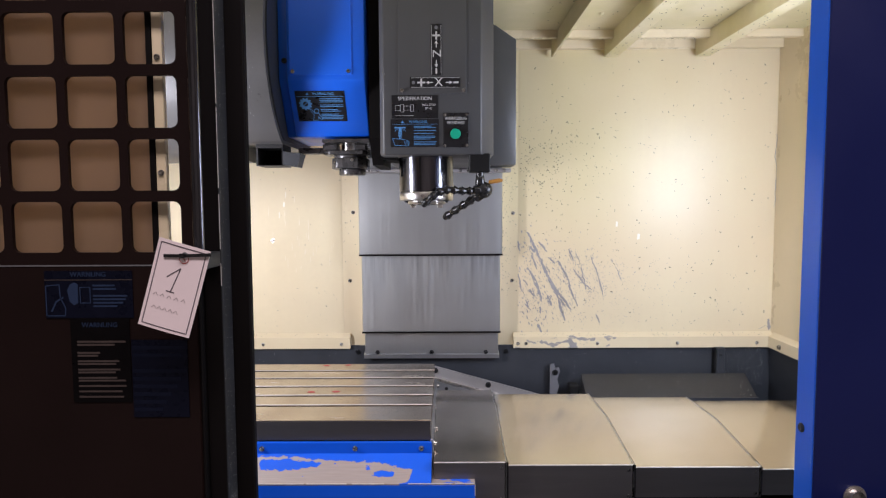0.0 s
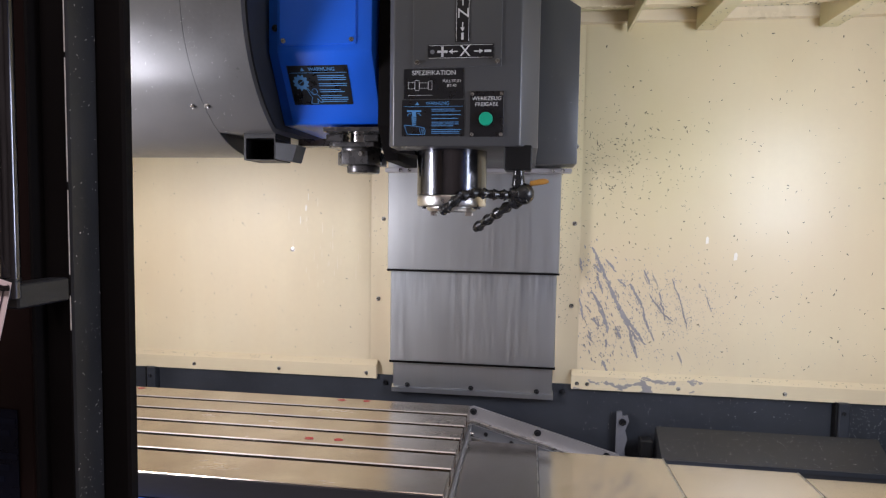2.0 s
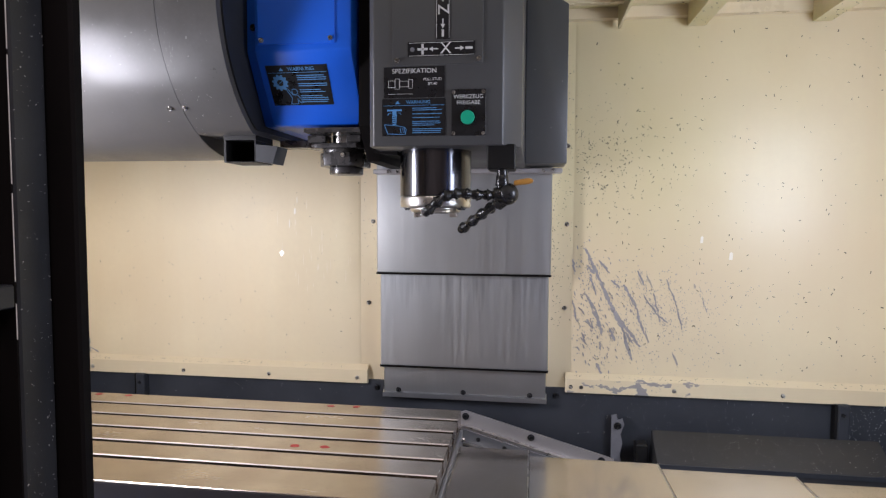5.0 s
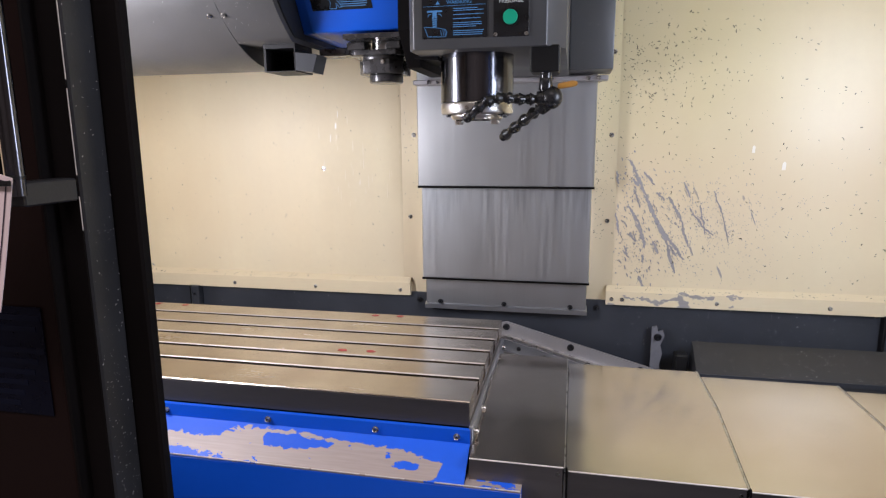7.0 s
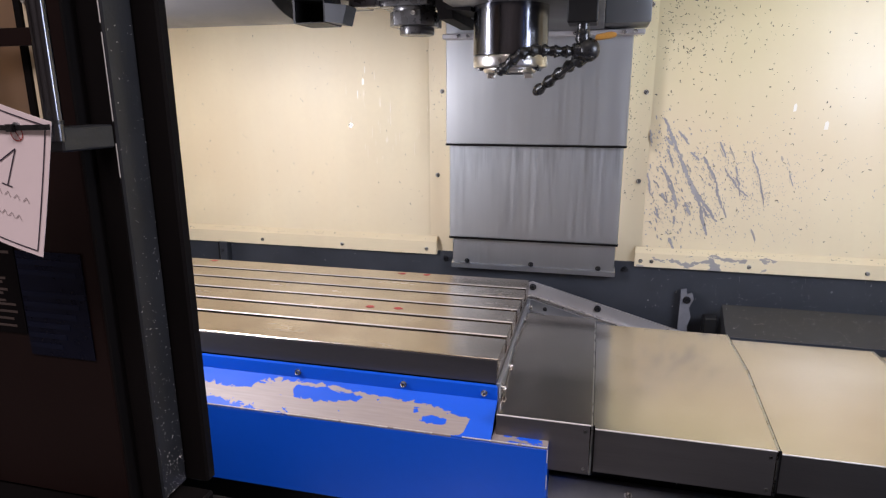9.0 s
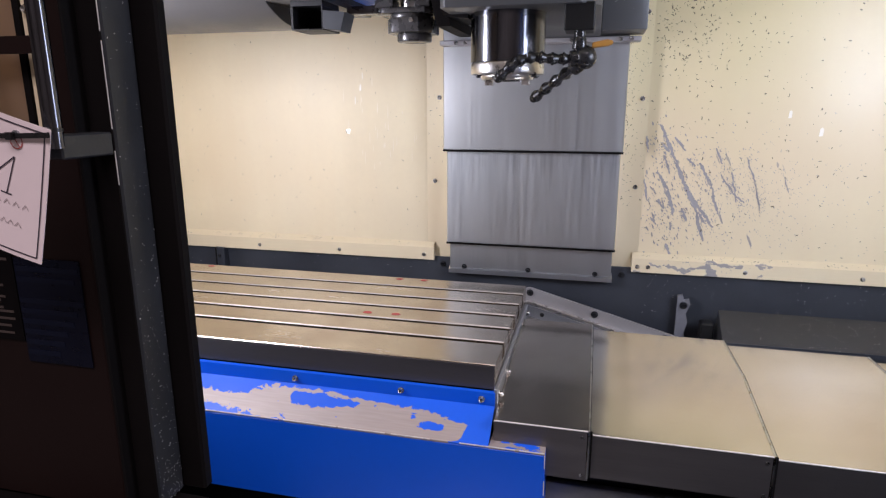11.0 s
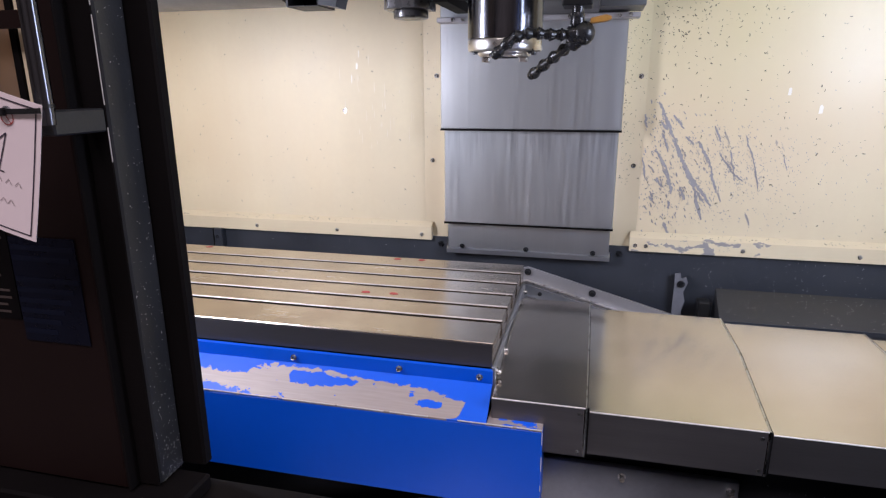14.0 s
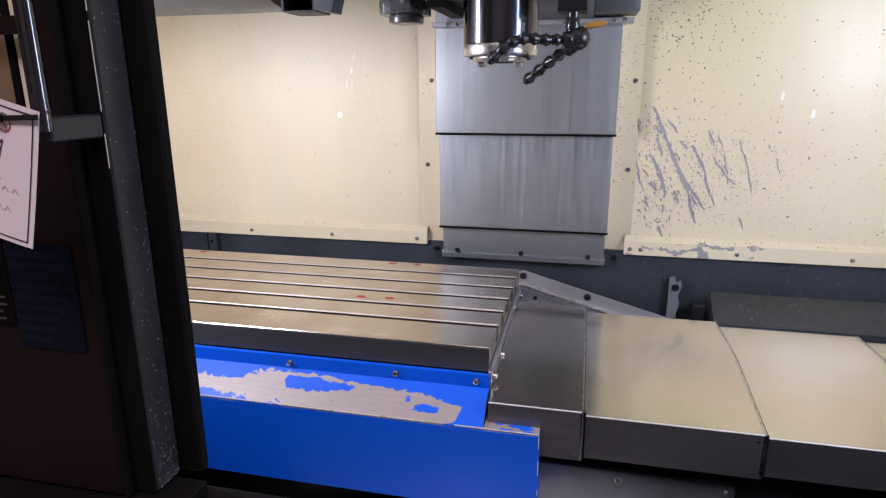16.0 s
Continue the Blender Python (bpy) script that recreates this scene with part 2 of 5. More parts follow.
def merge(bm, b2):
    me = bpy.data.meshes.new("scratch")
    b2.to_mesh(me)
    b2.free()
    bm.from_mesh(me)
    bpy.data.meshes.remove(me)


def prism(bm, poly, axis, a, b, bevel=0.0):
    """A polygon pushed along an axis from a to b; poly gives the two other coordinates in xyz order."""
    b2 = bmesh.new()
    rings = []
    for w in (a, b):
        ring = []
        for u, v in poly:
            co = {"x": (w, u, v), "y": (u, w, v), "z": (u, v, w)}[axis]
            ring.append(b2.verts.new(co))
        rings.append(ring)
    n = len(poly)
    b2.faces.new(rings[0])
    b2.faces.new(rings[1][::-1])
    for i in range(n):
        b2.faces.new((rings[0][i], rings[1][i], rings[1][(i + 1) % n], rings[0][(i + 1) % n]))
    bmesh.ops.recalc_face_normals(b2, faces=b2.faces[:])
    if bevel:
        bmesh.ops.bevel(b2, geom=b2.edges[:], offset=bevel, segments=2, affect="EDGES", profile=0.5)
    merge(bm, b2)
    return bm


def cyl(bm, p, q, r, r2=None, seg=24, bevel=0.0):
    """A cylinder or cone from p to q."""
    p, q = Vector(p), Vector(q)
    d = q - p
    b2 = bmesh.new()
    bmesh.ops.create_cone(b2, cap_ends=True, segments=seg, radius1=r, radius2=r if r2 is None else r2, depth=d.length)
    if bevel:
        bmesh.ops.bevel(b2, geom=[e for e in b2.edges if any(len(f.verts) > 4 for f in e.link_faces)], offset=bevel, segments=2, affect="EDGES", profile=0.5)
    m = Matrix.Translation((p + q) / 2) @ d.to_track_quat("Z", "Y").to_matrix().to_4x4()
    bmesh.ops.transform(b2, matrix=m, verts=b2.verts)
    merge(bm, b2)
    return bm


def ball(bm, c, r, sq=(1, 1, 1), seg=14):
    b2 = bmesh.new()
    bmesh.ops.create_uvsphere(b2, u_segments=seg, v_segments=seg // 2 + 2, radius=r)
    bmesh.ops.transform(b2, matrix=Matrix.Translation(c) @ Matrix.Diagonal((*sq, 1)), verts=b2.verts)
    merge(bm, b2)
    return bm


def smooth(me, angle=35):
    for p in me.polygons:
        p.use_smooth = True
    bm = bmesh.new()
    bm.from_mesh(me)
    for e in bm.edges:
        e.smooth = not (len(e.link_faces) == 2 and e.calc_face_angle(0) > radians(angle))
    bm.to_mesh(me)
    bm.free()


def place_of(ob):
    v = Vector(ob.location)
    while ob.parent:
        ob = ob.parent
        v += ob.location
    return v


def part(name, bm, material, parent, label=""):
    """One mesh, given in the place's coordinates, under a thing or a part."""
    bmesh.ops.translate(bm, vec=-place_of(parent), verts=bm.verts)
    me = bpy.data.meshes.new(name)
    bm.to_mesh(me)
    bm.free()
    smooth(me)
    me.materials.append(material)
    ob = new(name, me)
    ob.parent = parent
    return tagged(ob, label)


def thing(name, base, label, category, group="", kind=""):
    ob = new(name)
    ob.location = base
    ob.empty_display_size = 0.05
    return tagged(ob, label, category, group, kind)


def solid(name, bm, material, label, category, kind="", group=""):
    """A thing or piece of the setting that is one mesh; its origin at its base."""
    lo = [min(v.co[i] for v in bm.verts) for i in range(3)]
    hi = [max(v.co[i] for v in bm.verts) for i in range(3)]
    base = Vector(((lo[0] + hi[0]) / 2, (lo[1] + hi[1]) / 2, lo[2]))
    bmesh.ops.translate(bm, vec=-base, verts=bm.verts)
    me = bpy.data.meshes.new(name)
    bm.to_mesh(me)
    bm.free()
    smooth(me)
    me.materials.append(material)
    ob = new(name, me)
    ob.location = base
    return tagged(ob, label, category, group, kind)


B = bmesh.new


def shape(kind, *a, **k):
    bm = bmesh.new()
    return kind(bm, *a, **k)


def socket_bolt(parent, c, n, r=0.006, h=0.005, material=None, name="bolt"):
    """A socket-head bolt at c, its head standing out along n, with its hexagon recess and a washer."""
    n = Vector(n).normalized()
    c = Vector(c)
    bm = bmesh.new()
    cyl(bm, c, c + n * 0.0015, r * 1.45, seg=16)
    b2 = bmesh.new()
    bmesh.ops.create_cone(b2, cap_ends=True, segments=18, radius1=r, radius2=r * 0.94, depth=h)
    top = max((f for f in b2.faces), key=lambda f: f.calc_center_median().z)
    ins = bmesh.ops.inset_region(b2, faces=[top], thickness=r * 0.42)
    bmesh.ops.translate(b2, vec=(0, 0, -h * 0.6), verts=top.verts)
    m = Matrix.Translation(c + n * (0.0015 + h / 2)) @ n.to_track_quat("Z", "Y").to_matrix().to_4x4()
    bmesh.ops.transform(b2, matrix=m, verts=b2.verts)
    merge(bm, b2)
    return part(name, bm, material or BOLT, parent)


def lettering(parent, words, c, size, material, name="lettering", right=(1, 0, 0), up=(0, 0, 1), lift=0.0006, squeeze=1.0):
    """Words in the built-in font, centred on c, as a thin mesh."""
    cu = bpy.data.curves.new("scratch_text", "FONT")
    cu.body, cu.size, cu.align_x, cu.align_y, cu.extrude = words, size, "CENTER", "CENTER", 0.0003
    tmp = new("scratch_text", cu)
    bpy.context.view_layer.update()
    me = bpy.data.meshes.new_from_object(tmp.evaluated_get(bpy.context.evaluated_depsgraph_get()))
    bpy.data.objects.remove(tmp)
    r, u = Vector(right).normalized(), Vector(up).normalized()
    n = r.cross(u)
    m = Matrix((r * squeeze, u, n)).transposed().to_4x4()
    m.translation = Vector(c) + n * lift
    bm = bmesh.new()
    bm.from_mesh(me)
    bpy.data.meshes.remove(me)
    bmesh.ops.transform(bm, matrix=m, verts=bm.verts)
    return part(name, bm, material, parent)


class Sheet:
    """A flat plate's own axes: (u, v) in metres from its centre."""
    def __init__(self, c, right=(1, 0, 0), up=(0, 0, 1)):
        self.c, self.r, self.u = Vector(c), Vector(right).normalized(), Vector(up).normalized()
        self.n = self.r.cross(self.u)

    def at(self, u, v, lift=0.0):
        return self.c + self.r * u + self.u * v + self.n * lift

    def slab(self, bm, u0, u1, v0, v1, l0, l1):
        b2 = bmesh.new()
        bmesh.ops.create_cube(b2, size=1.0)
        for p in b2.verts:
            p.co = self.at((u0 + u1) / 2 + p.co.x * (u1 - u0), (v0 + v1) / 2 + p.co.y * (v1 - v0), (l0 + l1) / 2 + p.co.z * (l1 - l0))
        merge(bm, b2)
        return bm

    def poly(self, bm, pts, l0, l1):
        b2 = bmesh.new()
        lo = [b2.verts.new(self.at(u, v, l0)) for u, v in pts]
        hi = [b2.verts.new(self.at(u, v, l1)) for u, v in pts]
        b2.faces.new(lo), b2.faces.new(hi)
        k = len(pts)
        for i in range(k):
            b2.faces.new((lo[i], lo[(i + 1) % k], hi[(i + 1) % k], hi[i]))
        bmesh.ops.recalc_face_normals(b2, faces=b2.faces[:])
        merge(bm, b2)
        return bm


def bars(sheet, u0, u1, v0, v1, rows, seed, height=0.55, lift=0.0012, bm=None):
    """Unreadable small print: one bar a line, of uneven length."""
    rnd = random.Random(seed)
    bm = bm or bmesh.new()
    step = (v1 - v0) / rows
    for i in range(rows):
        if rnd.random() < 0.12 and i:
            continue
        w = (u1 - u0) * (0.45 + 0.55 * rnd.random() ** 0.5)
        v = v1 - (i + 0.5) * step
        sheet.slab(bm, u0, u0 + w, v - step * height / 2, v + step * height / 2, 0, lift)
    return bm


# ---- worn paints ----
def wall_wear(nt, vec):
    x, y, z = axis_of(nt, vec)
    region = node(nt, "ShaderNodeMath", "MULTIPLY", bump_at(nt, x, 0.43, 0.40), bump_at(nt, z, 1.045, 0.235))
    streak = noise_of(nt, vec, 62, (1, 1, 0.12), (0, radians(22), 0), 3, 0.5)
    dots = noise_of(nt, vec, 95, (1, 1, 0.45), (0, radians(22), 0), 3, 0.5)
    streak = node(nt, "ShaderNodeMath", "MAXIMUM", streak, node(nt, "ShaderNodeMath", "MULTIPLY", dots, 0.96))
    region = node(nt, "ShaderNodeMath", "MULTIPLY", region, node(nt, "ShaderNodeMath", "GREATER_THAN", x, 0.2975))
    v = node(nt, "ShaderNodeMath", "MULTIPLY_ADD", region, 0.150, streak)
    low = node(nt, "ShaderNodeMath", "MULTIPLY", bump_at(nt, z, 0.835, 0.035), bump_at(nt, x, 0.45, 0.25))
    patch = noise_of(nt, vec, 22, (1, 1, 2.2), (0, 0, 0), 4)
    w = node(nt, "ShaderNodeMath", "MULTIPLY_ADD", low, 0.30, patch)
    v = node(nt, "ShaderNodeMath", "MAXIMUM", v, w)
    return node(nt, "ShaderNodeMath", "GREATER_THAN", v, 0.785)


def ramp_of(nt, value, stops):
    """A curve through (place, height) stops."""
    n = nt.nodes.new("ShaderNodeValToRGB")
    nt.links.new(value, n.inputs[0])
    e = n.color_ramp.elements
    while len(e) < len(stops):
        e.new(0.5)
    for k, (p, h) in zip(e, stops):
        k.position, k.color = p, (h, h, h, 1)
    return n.outputs[0]


def skirt_wear(nt, vec):
    """Bare metal along the sloping sheet: a broad blunt outer half, a blue inlet under a thin strand, ragged patches further in."""
    def m(op, *v):
        return node(nt, "ShaderNodeMath", op, *v)
    x, y, z = axis_of(nt, vec)
    s = m("DIVIDE", m("SUBTRACT", -0.646, y), 0.068)
    p = m("ADD", x, 0.995)
    upper = ramp_of(nt, p, [(0.0, 0.20), (0.325, 0.14), (0.40, 0.36), (0.47, 0.46), (0.53, 0.40), (0.575, 0.12), (0.64, 0.09), (0.75, 0.20), (0.86, 0.28), (0.91, 0.34), (0.945, 0.52), (0.968, 0.55)])
    lower = ramp_of(nt, p, [(0.0, 0.70), (0.325, 0.70), (0.47, 0.80), (0.54, 0.93), (0.60, 0.98), (0.67, 1.05), (0.940, 1.05), (0.964, 0.93), (0.976, 0.30)])
    rough = ramp_of(nt, p, [(0.0, 0.32), (0.46, 0.36), (0.54, 0.75), (0.62, 0.45), (0.70, 0.30), (0.97, 0.26)])
    band = m("MINIMUM", m("SUBTRACT", s, upper), m("SUBTRACT", lower, s))
    shore = ramp_of(nt, p, [(0.0, 0.0), (0.612, 0.0), (0.628, 0.54), (0.70, 0.56), (0.755, 0.44), (0.775, 0.10)])
    strand = ramp_of(nt, p, [(0.0, 1.0), (0.605, 1.0), (0.625, 0.17), (0.70, 0.20), (0.765, 0.33)])
    inlet = m("MINIMUM", m("SUBTRACT", shore, s), m("SUBTRACT", s, strand))
    band = m("MINIMUM", band, m("SUBTRACT", 0.0, inlet))
    isle = m("SUBTRACT", m("MULTIPLY", m("MULTIPLY", bump_at(nt, p, 0.905, 0.040), bump_at(nt, s, 0.68, 0.20)), 0.30), 0.205)
    band = m("MINIMUM", band, m("SUBTRACT", 0.0, isle))
    n = noise_of(nt, vec, 30, (1, 1.5, 1), (0, 0, 0), 7, 0.64)
    fine = noise_of(nt, vec, 85, (1, 1.4, 1), (0, 0, 0), 5, 0.6)
    n = m("ADD", m("SUBTRACT", n, 0.5), m("MULTIPLY", m("SUBTRACT", fine, 0.5), 0.8))
    v = m("MULTIPLY_ADD", n, rough, band)
    spots = noise_of(nt, vec, 46, (0.8, 1.6, 1), (0, 0, 0), 3, 0.5)
    v = m("SUBTRACT", v, m("MULTIPLY", m("GREATER_THAN", spots, 0.69), 0.6))
    v = m("SUBTRACT", v, m("MULTIPLY", m("LESS_THAN", s, 0.04), 9.0))
    v = m("SUBTRACT", v, m("MULTIPLY", m("GREATER_THAN", x, 0.0192), 9.0))
    tab = noise_of(nt, vec, 34, (1, 1.5, 1), (0, 0, 0), 5, 0.55)
    edge = m("MULTIPLY_ADD", bump_at(nt, x, 0.020, 0.05), 0.14, tab)
    tab = m("SUBTRACT", edge, 0.53)
    tab = m("SUBTRACT", tab, m("MULTIPLY", m("LESS_THAN", x, 0.0193), 9.0))
    v = m("MAXIMUM", v, tab)
    v = m("MULTIPLY", v, m("GREATER_THAN", z, 0.6968))
    return m("GREATER_THAN", v, 0.0)


def streaked_steel(name, base, dark, reach):
    """Stainless sheet with fine vertical grain and dark coolant runs that start at its upper edge."""
    m = mat(name, base, 0.40, 1.0, vary=0.035, scale=4, bscale=16, stretch=(34, 34, 0.6), rvary=0.06, tint=tuple(c * 0.86 for c in base), tscale=4.5)
    nt = m.node_tree
    b = nt.nodes["Principled BSDF"]
    vec = nt.nodes["Texture Coordinate"].outputs["Object"]
    x, y, z = axis_of(nt, vec)
    runs = noise_of(nt, vec, 60, (1, 0.01, 0.035), (0, 0, 0), 3, 0.6)
    broad = noise_of(nt, vec, 9, (1, 0.01, 0.10), (0, 0, 0), 3, 0.5)
    fall = node(nt, "ShaderNodeMapRange", None, z, *reach)
    v = node(nt, "ShaderNodeMath", "MULTIPLY_ADD", broad, 0.14, runs)
    v = node(nt, "ShaderNodeMath", "MULTIPLY_ADD", fall, 0.32, v)
    v = node(nt, "ShaderNodeMapRange", None, v, 0.83, 1.06)
    mix = nt.nodes.new("ShaderNodeMixRGB")
    nt.links.new(v, mix.inputs[0])
    nt.links.new(b.inputs["Base Color"].links[0].from_socket, mix.inputs[1])
    mix.inputs[2].default_value = (*dark, 1)
    nt.links.new(mix.outputs[0], b.inputs["Base Color"])
    return m


UPPER_STEEL = streaked_steel("column_cover_upper", (0.52, 0.525, 0.52), (0.40, 0.405, 0.405), (0.45, 1.0))
MIDDLE_STEEL = streaked_steel("column_cover_middle", (0.60, 0.62, 0.63), (0.43, 0.445, 0.455), (0.22, 0.33))
LOWER_STEEL = streaked_steel("column_cover_lower", (0.60, 0.61, 0.615), (0.45, 0.46, 0.465), (0.1, 0.6))
CREAM_WORN = two_paint("cream_paint_worn", (0.79, 0.683, 0.455), (0.33, 0.31, 0.30), wall_wear, (0.33, 0.5), (0.0, 0.0), 0.05, (0.74, 0.62, 0.41), 0.07)
CREAM_DULL = two_paint("cream_paint_filmed", (0.79, 0.683, 0.455), (0.33, 0.31, 0.30), wall_wear, (0.50, 0.5), (0.0, 0.0), 0.07, (0.72, 0.61, 0.41), 0.08)
CREAM_WORN.node_tree.nodes["Principled BSDF"].inputs["Specular IOR Level"].default_value = 0.34
BLUE_WORN = two_paint("blue_paint_worn", (0.007, 0.092, 0.62), (0.36, 0.30, 0.27), skirt_wear, (0.34, 0.50), (0.0, 0.3))

def stain(m, build, colour):
    """Lays a stain over a paint; build(nt, vector) gives its strength."""
    nt = m.node_tree
    b = nt.nodes["Principled BSDF"]
    mix = nt.nodes.new("ShaderNodeMixRGB")
    nt.links.new(build(nt, nt.nodes["Texture Coordinate"].outputs["Object"]), mix.inputs[0])
    nt.links.new(b.inputs["Base Color"].links[0].from_socket, mix.inputs[1])
    mix.inputs[2].default_value = (*colour, 1)
    nt.links.new(mix.outputs[0], b.inputs["Base Color"])


def oil_film(nt, vec):
    """Coolant film, thickest high up beside the column."""
    x, y, z = axis_of(nt, vec)
    k = node(nt, "ShaderNodeMath", "MULTIPLY", bump_at(nt, x, 0.36, 0.62), bump_at(nt, z, 1.66, 0.62))
    n = noise_of(nt, vec, 5, (1, 1, 0.55), (0, 0, 0), 3, 0.5)
    v = node(nt, "ShaderNodeMath", "MULTIPLY", k, n)
    return node(nt, "ShaderNodeMapRange", None, v, 0.05, 0.75, 0.0, 0.50)


def dried_runs(nt, vec):
    """Broad warm patches and long vertical drips."""
    a = noise_of(nt, vec, 3.2, (1, 1, 0.7), (0, 0, 0), 2, 0.4)
    b = noise_of(nt, vec, 26, (1, 1, 0.06), (0, 0, 0), 3, 0.5)
    v = node(nt, "ShaderNodeMath", "MULTIPLY_ADD", b, 0.30, a)
    return node(nt, "ShaderNodeMapRange", None, v, 0.50, 0.95, 0.0, 0.45)


stain(CREAM_DULL, dried_runs, (0.72, 0.56, 0.33))
stain(CREAM_WORN, dried_runs, (0.72, 0.57, 0.38))
stain(CREAM_WORN, oil_film, (0.70, 0.63, 0.28))
stain(GRIMY_CREAM, dried_runs, (0.50, 0.46, 0.20))

# ---- setting: workshop and enclosure ----
solid("floor", shape(box, -5, 5, -7, 2, -0.1, 0), CONCRETE, "grey workshop concrete floor", "floor", "structure")
hall = [("wall_south", (-5, 5, -7.2, -7, 0, 4.6)), ("wall_north", (-5, 5, 2, 2.2, 0, 4.6)), ("wall_west", (-5.2, -5, -7, 2, 0, 4.6)), ("wall_east", (5, 5.2, -7, 2, 0, 4.6))]
for name, dims in hall:
    solid(name, shape(box, *dims), HALL_WALL, "plain painted workshop wall", "wall", "structure")
solid("ceiling", shape(box, -5, 5, -7, 2, 4.6, 4.8), HALL_WALL, "plain workshop ceiling", "ceiling", "structure")

XL, XR, ZT = -1.191, 1.175, 1.815
wall = thing("wall_back", (0, 0, 0), "cream painted sheet-metal back wall, scratched and flecked with chips", "wall", kind="structure")
part("panel", shape(prism, [(XL, 0.0), (-0.313, 0.0), (-0.305, 0.0031), (-0.305, 0.03), (XL, 0.03)], "z", 0.83, 2.1), CREAM_DULL, wall, "cream panel filmed with dried coolant")
part("panel", shape(prism, [(XR, 0.0), (XR, 0.03), (0.298, 0.03), (0.298, 0.0031), (0.306, 0.0)], "z", 0.83, 2.1), CREAM_WORN, wall)
part("edge_strip", shape(box, -0.320, -0.215, 0.003, 0.03, 0.80, 2.1, 0.001), CREAM_WORN, wall)
part("edge_strip", shape(box, 0.215, 0.315, 0.003, 0.03, 0.80, 2.1, 0.001), CREAM_WORN, wall)
part("flange", shape(prism, [(-0.001, 0.872), (-0.018, 0.858), (-0.018, 0.820), (-0.001, 0.820)], "x", XL, -0.282), CREAM_WORN, wall)
part("flange", shape(prism, [(-0.001, 0.872), (-0.018, 0.858), (-0.018, 0.820), (-0.001, 0.820)], "x", 0.282, XR), CREAM_WORN, wall)
part("column_backing", shape(box, -0.215, 0.215, 0.012, 0.03, 0.6, 2.1), SLATE, wall)
for x in (-1.16, -0.856, -0.583, -0.312, 0.297, 0.325, 0.571, 0.846, 1.118):
    socket_bolt(wall, (x, -0.018, 0.836), (0, -1, 0), 0.0038, 0.0035, BOLT)
for x, z in ((0.281, 1.285), (0.278, 1.052), (-0.282, 1.054), (-0.268, 1.29), (0.281, 1.50)):
    socket_bolt(wall, (x, 0.003, z), (0, -1, 0), 0.0044, 0.0045, BOLT)
socket_bolt(wall, (-0.546, 0.0, 1.194), (0, -1, 0), 0.0045, 0.004, BOLT)

low = thing("wall_back_lower", (0, 0, 0), "dark slate painted lower back wall, stained with coolant", "wall", kind="structure")
part("panel", shape(box, XL, -0.216, -0.004, 0.03, 0.1, 0.828), SLATE, low)
part("panel", shape(box, 0.216, XR, -0.004, 0.03, 0.1, 0.828), SLATE, low)
part("panel", shape(box, -0.216, 0.216, -0.004, 0.011, 0.1, 0.86), SLATE, low)
for x in (-0.256, 0.258):
    socket_bolt(low, (x, -0.004, 0.806), (0, -1, 0), 0.006, 0.006, BOLT_DARK)
for x in (0.978, -1.008):
    bm = shape(box, x, x + 0.028, -0.030, -0.004, 0.715, 0.822, 0.003)
    part("post", bm, SLATE, low)
    part("post_edge", shape(box, x - 0.007, x - 0.0005, -0.026, -0.0045, 0.715, 0.822, 0.001), BLACK, low)
    socket_bolt(low, (x + 0.012, -0.030, 0.795), (0, -1, 0), 0.004, 0.003, BOLT_DARK)
bm = bmesh.new()
gasket = [(0.406, 0.590), (0.432, 0.592), (0.436, 0.625), (0.430, 0.66), (0.437, 0.69), (0.431, 0.715), (0.441, 0.742), (0.436, 0.757), (0.424, 0.752), (0.420, 0.768), (0.407, 0.765)]
prism(bm, gasket, "y", -0.032, -0.024)
part("gasket", bm, PRIMER, low, "torn grey sealing strip")
socket_bolt(low, (0.423, -0.033, 0.738), (0, -1, 0), 0.007, 0.006, BOLT_DARK)

wl = thing("wall_left", (XL, -0.6, 0), "cream painted side wall of the machine cabin", "wall", kind="structure")
part("panel", shape(box, XL - 0.03, XL, -1.20, 0.03, 0.83, 2.1), CREAM, wl)
part("lower_panel", shape(box, XL - 0.03, XL + 0.004, -1.20, 0.03, 0.0, 0.83), SLATE, wl)
wr = thing("wall_right", (XR, -0.6, 0), "cream painted side wall with a folded corner and small window", "wall", kind="structure")
WY0, WY1, WZ0, WZ1 = -0.80, -0.345, 1.05, 1.64
part("panel", shape(box, XR, XR + 0.03, WY1, 0.03, 0.83, 2.1), CREAM, wr)
part("panel", shape(box, XR, XR + 0.03, -1.20, WY0, 0.83, 2.1), CREAM, wr)
part("panel", shape(box, XR, XR + 0.03, WY0, WY1, 0.83, WZ0), CREAM, wr)
part("panel", shape(box, XR, XR + 0.03, WY0, WY1, WZ1, 2.1), CREAM, wr)
part("lower_panel", shape(box, XR - 0.004, XR + 0.03, -1.20, 0.03, 0.0, 0.828), SLATE, wr)
part("corner_fold", shape(box, XR - 0.014, XR, -0.262, -0.190, 0.873, 1.79, 0.004), CREAM, wr)
part("top_fold", shape(box, XR - 0.014, XR, -1.15, -0.190, 1.7905, 1.825, 0.004), CREAM, wr)
part("flange", shape(prism, [(XR, 0.872), (XR - 0.018, 0.858), (XR - 0.018, 0.820), (XR, 0.820)], "y", -1.19, -0.02), CREAM, wr)
for y in (-0.09, -0.30, -0.55):
    socket_bolt(wr, (XR - 0.018, y, 0.836), (-1, 0, 0), 0.006, 0.005, BOLT)
win = thing("window_1", (XR, (WY0 + WY1) / 2, WZ0), "small side window with a pale rounded frame", "window", kind="structure")
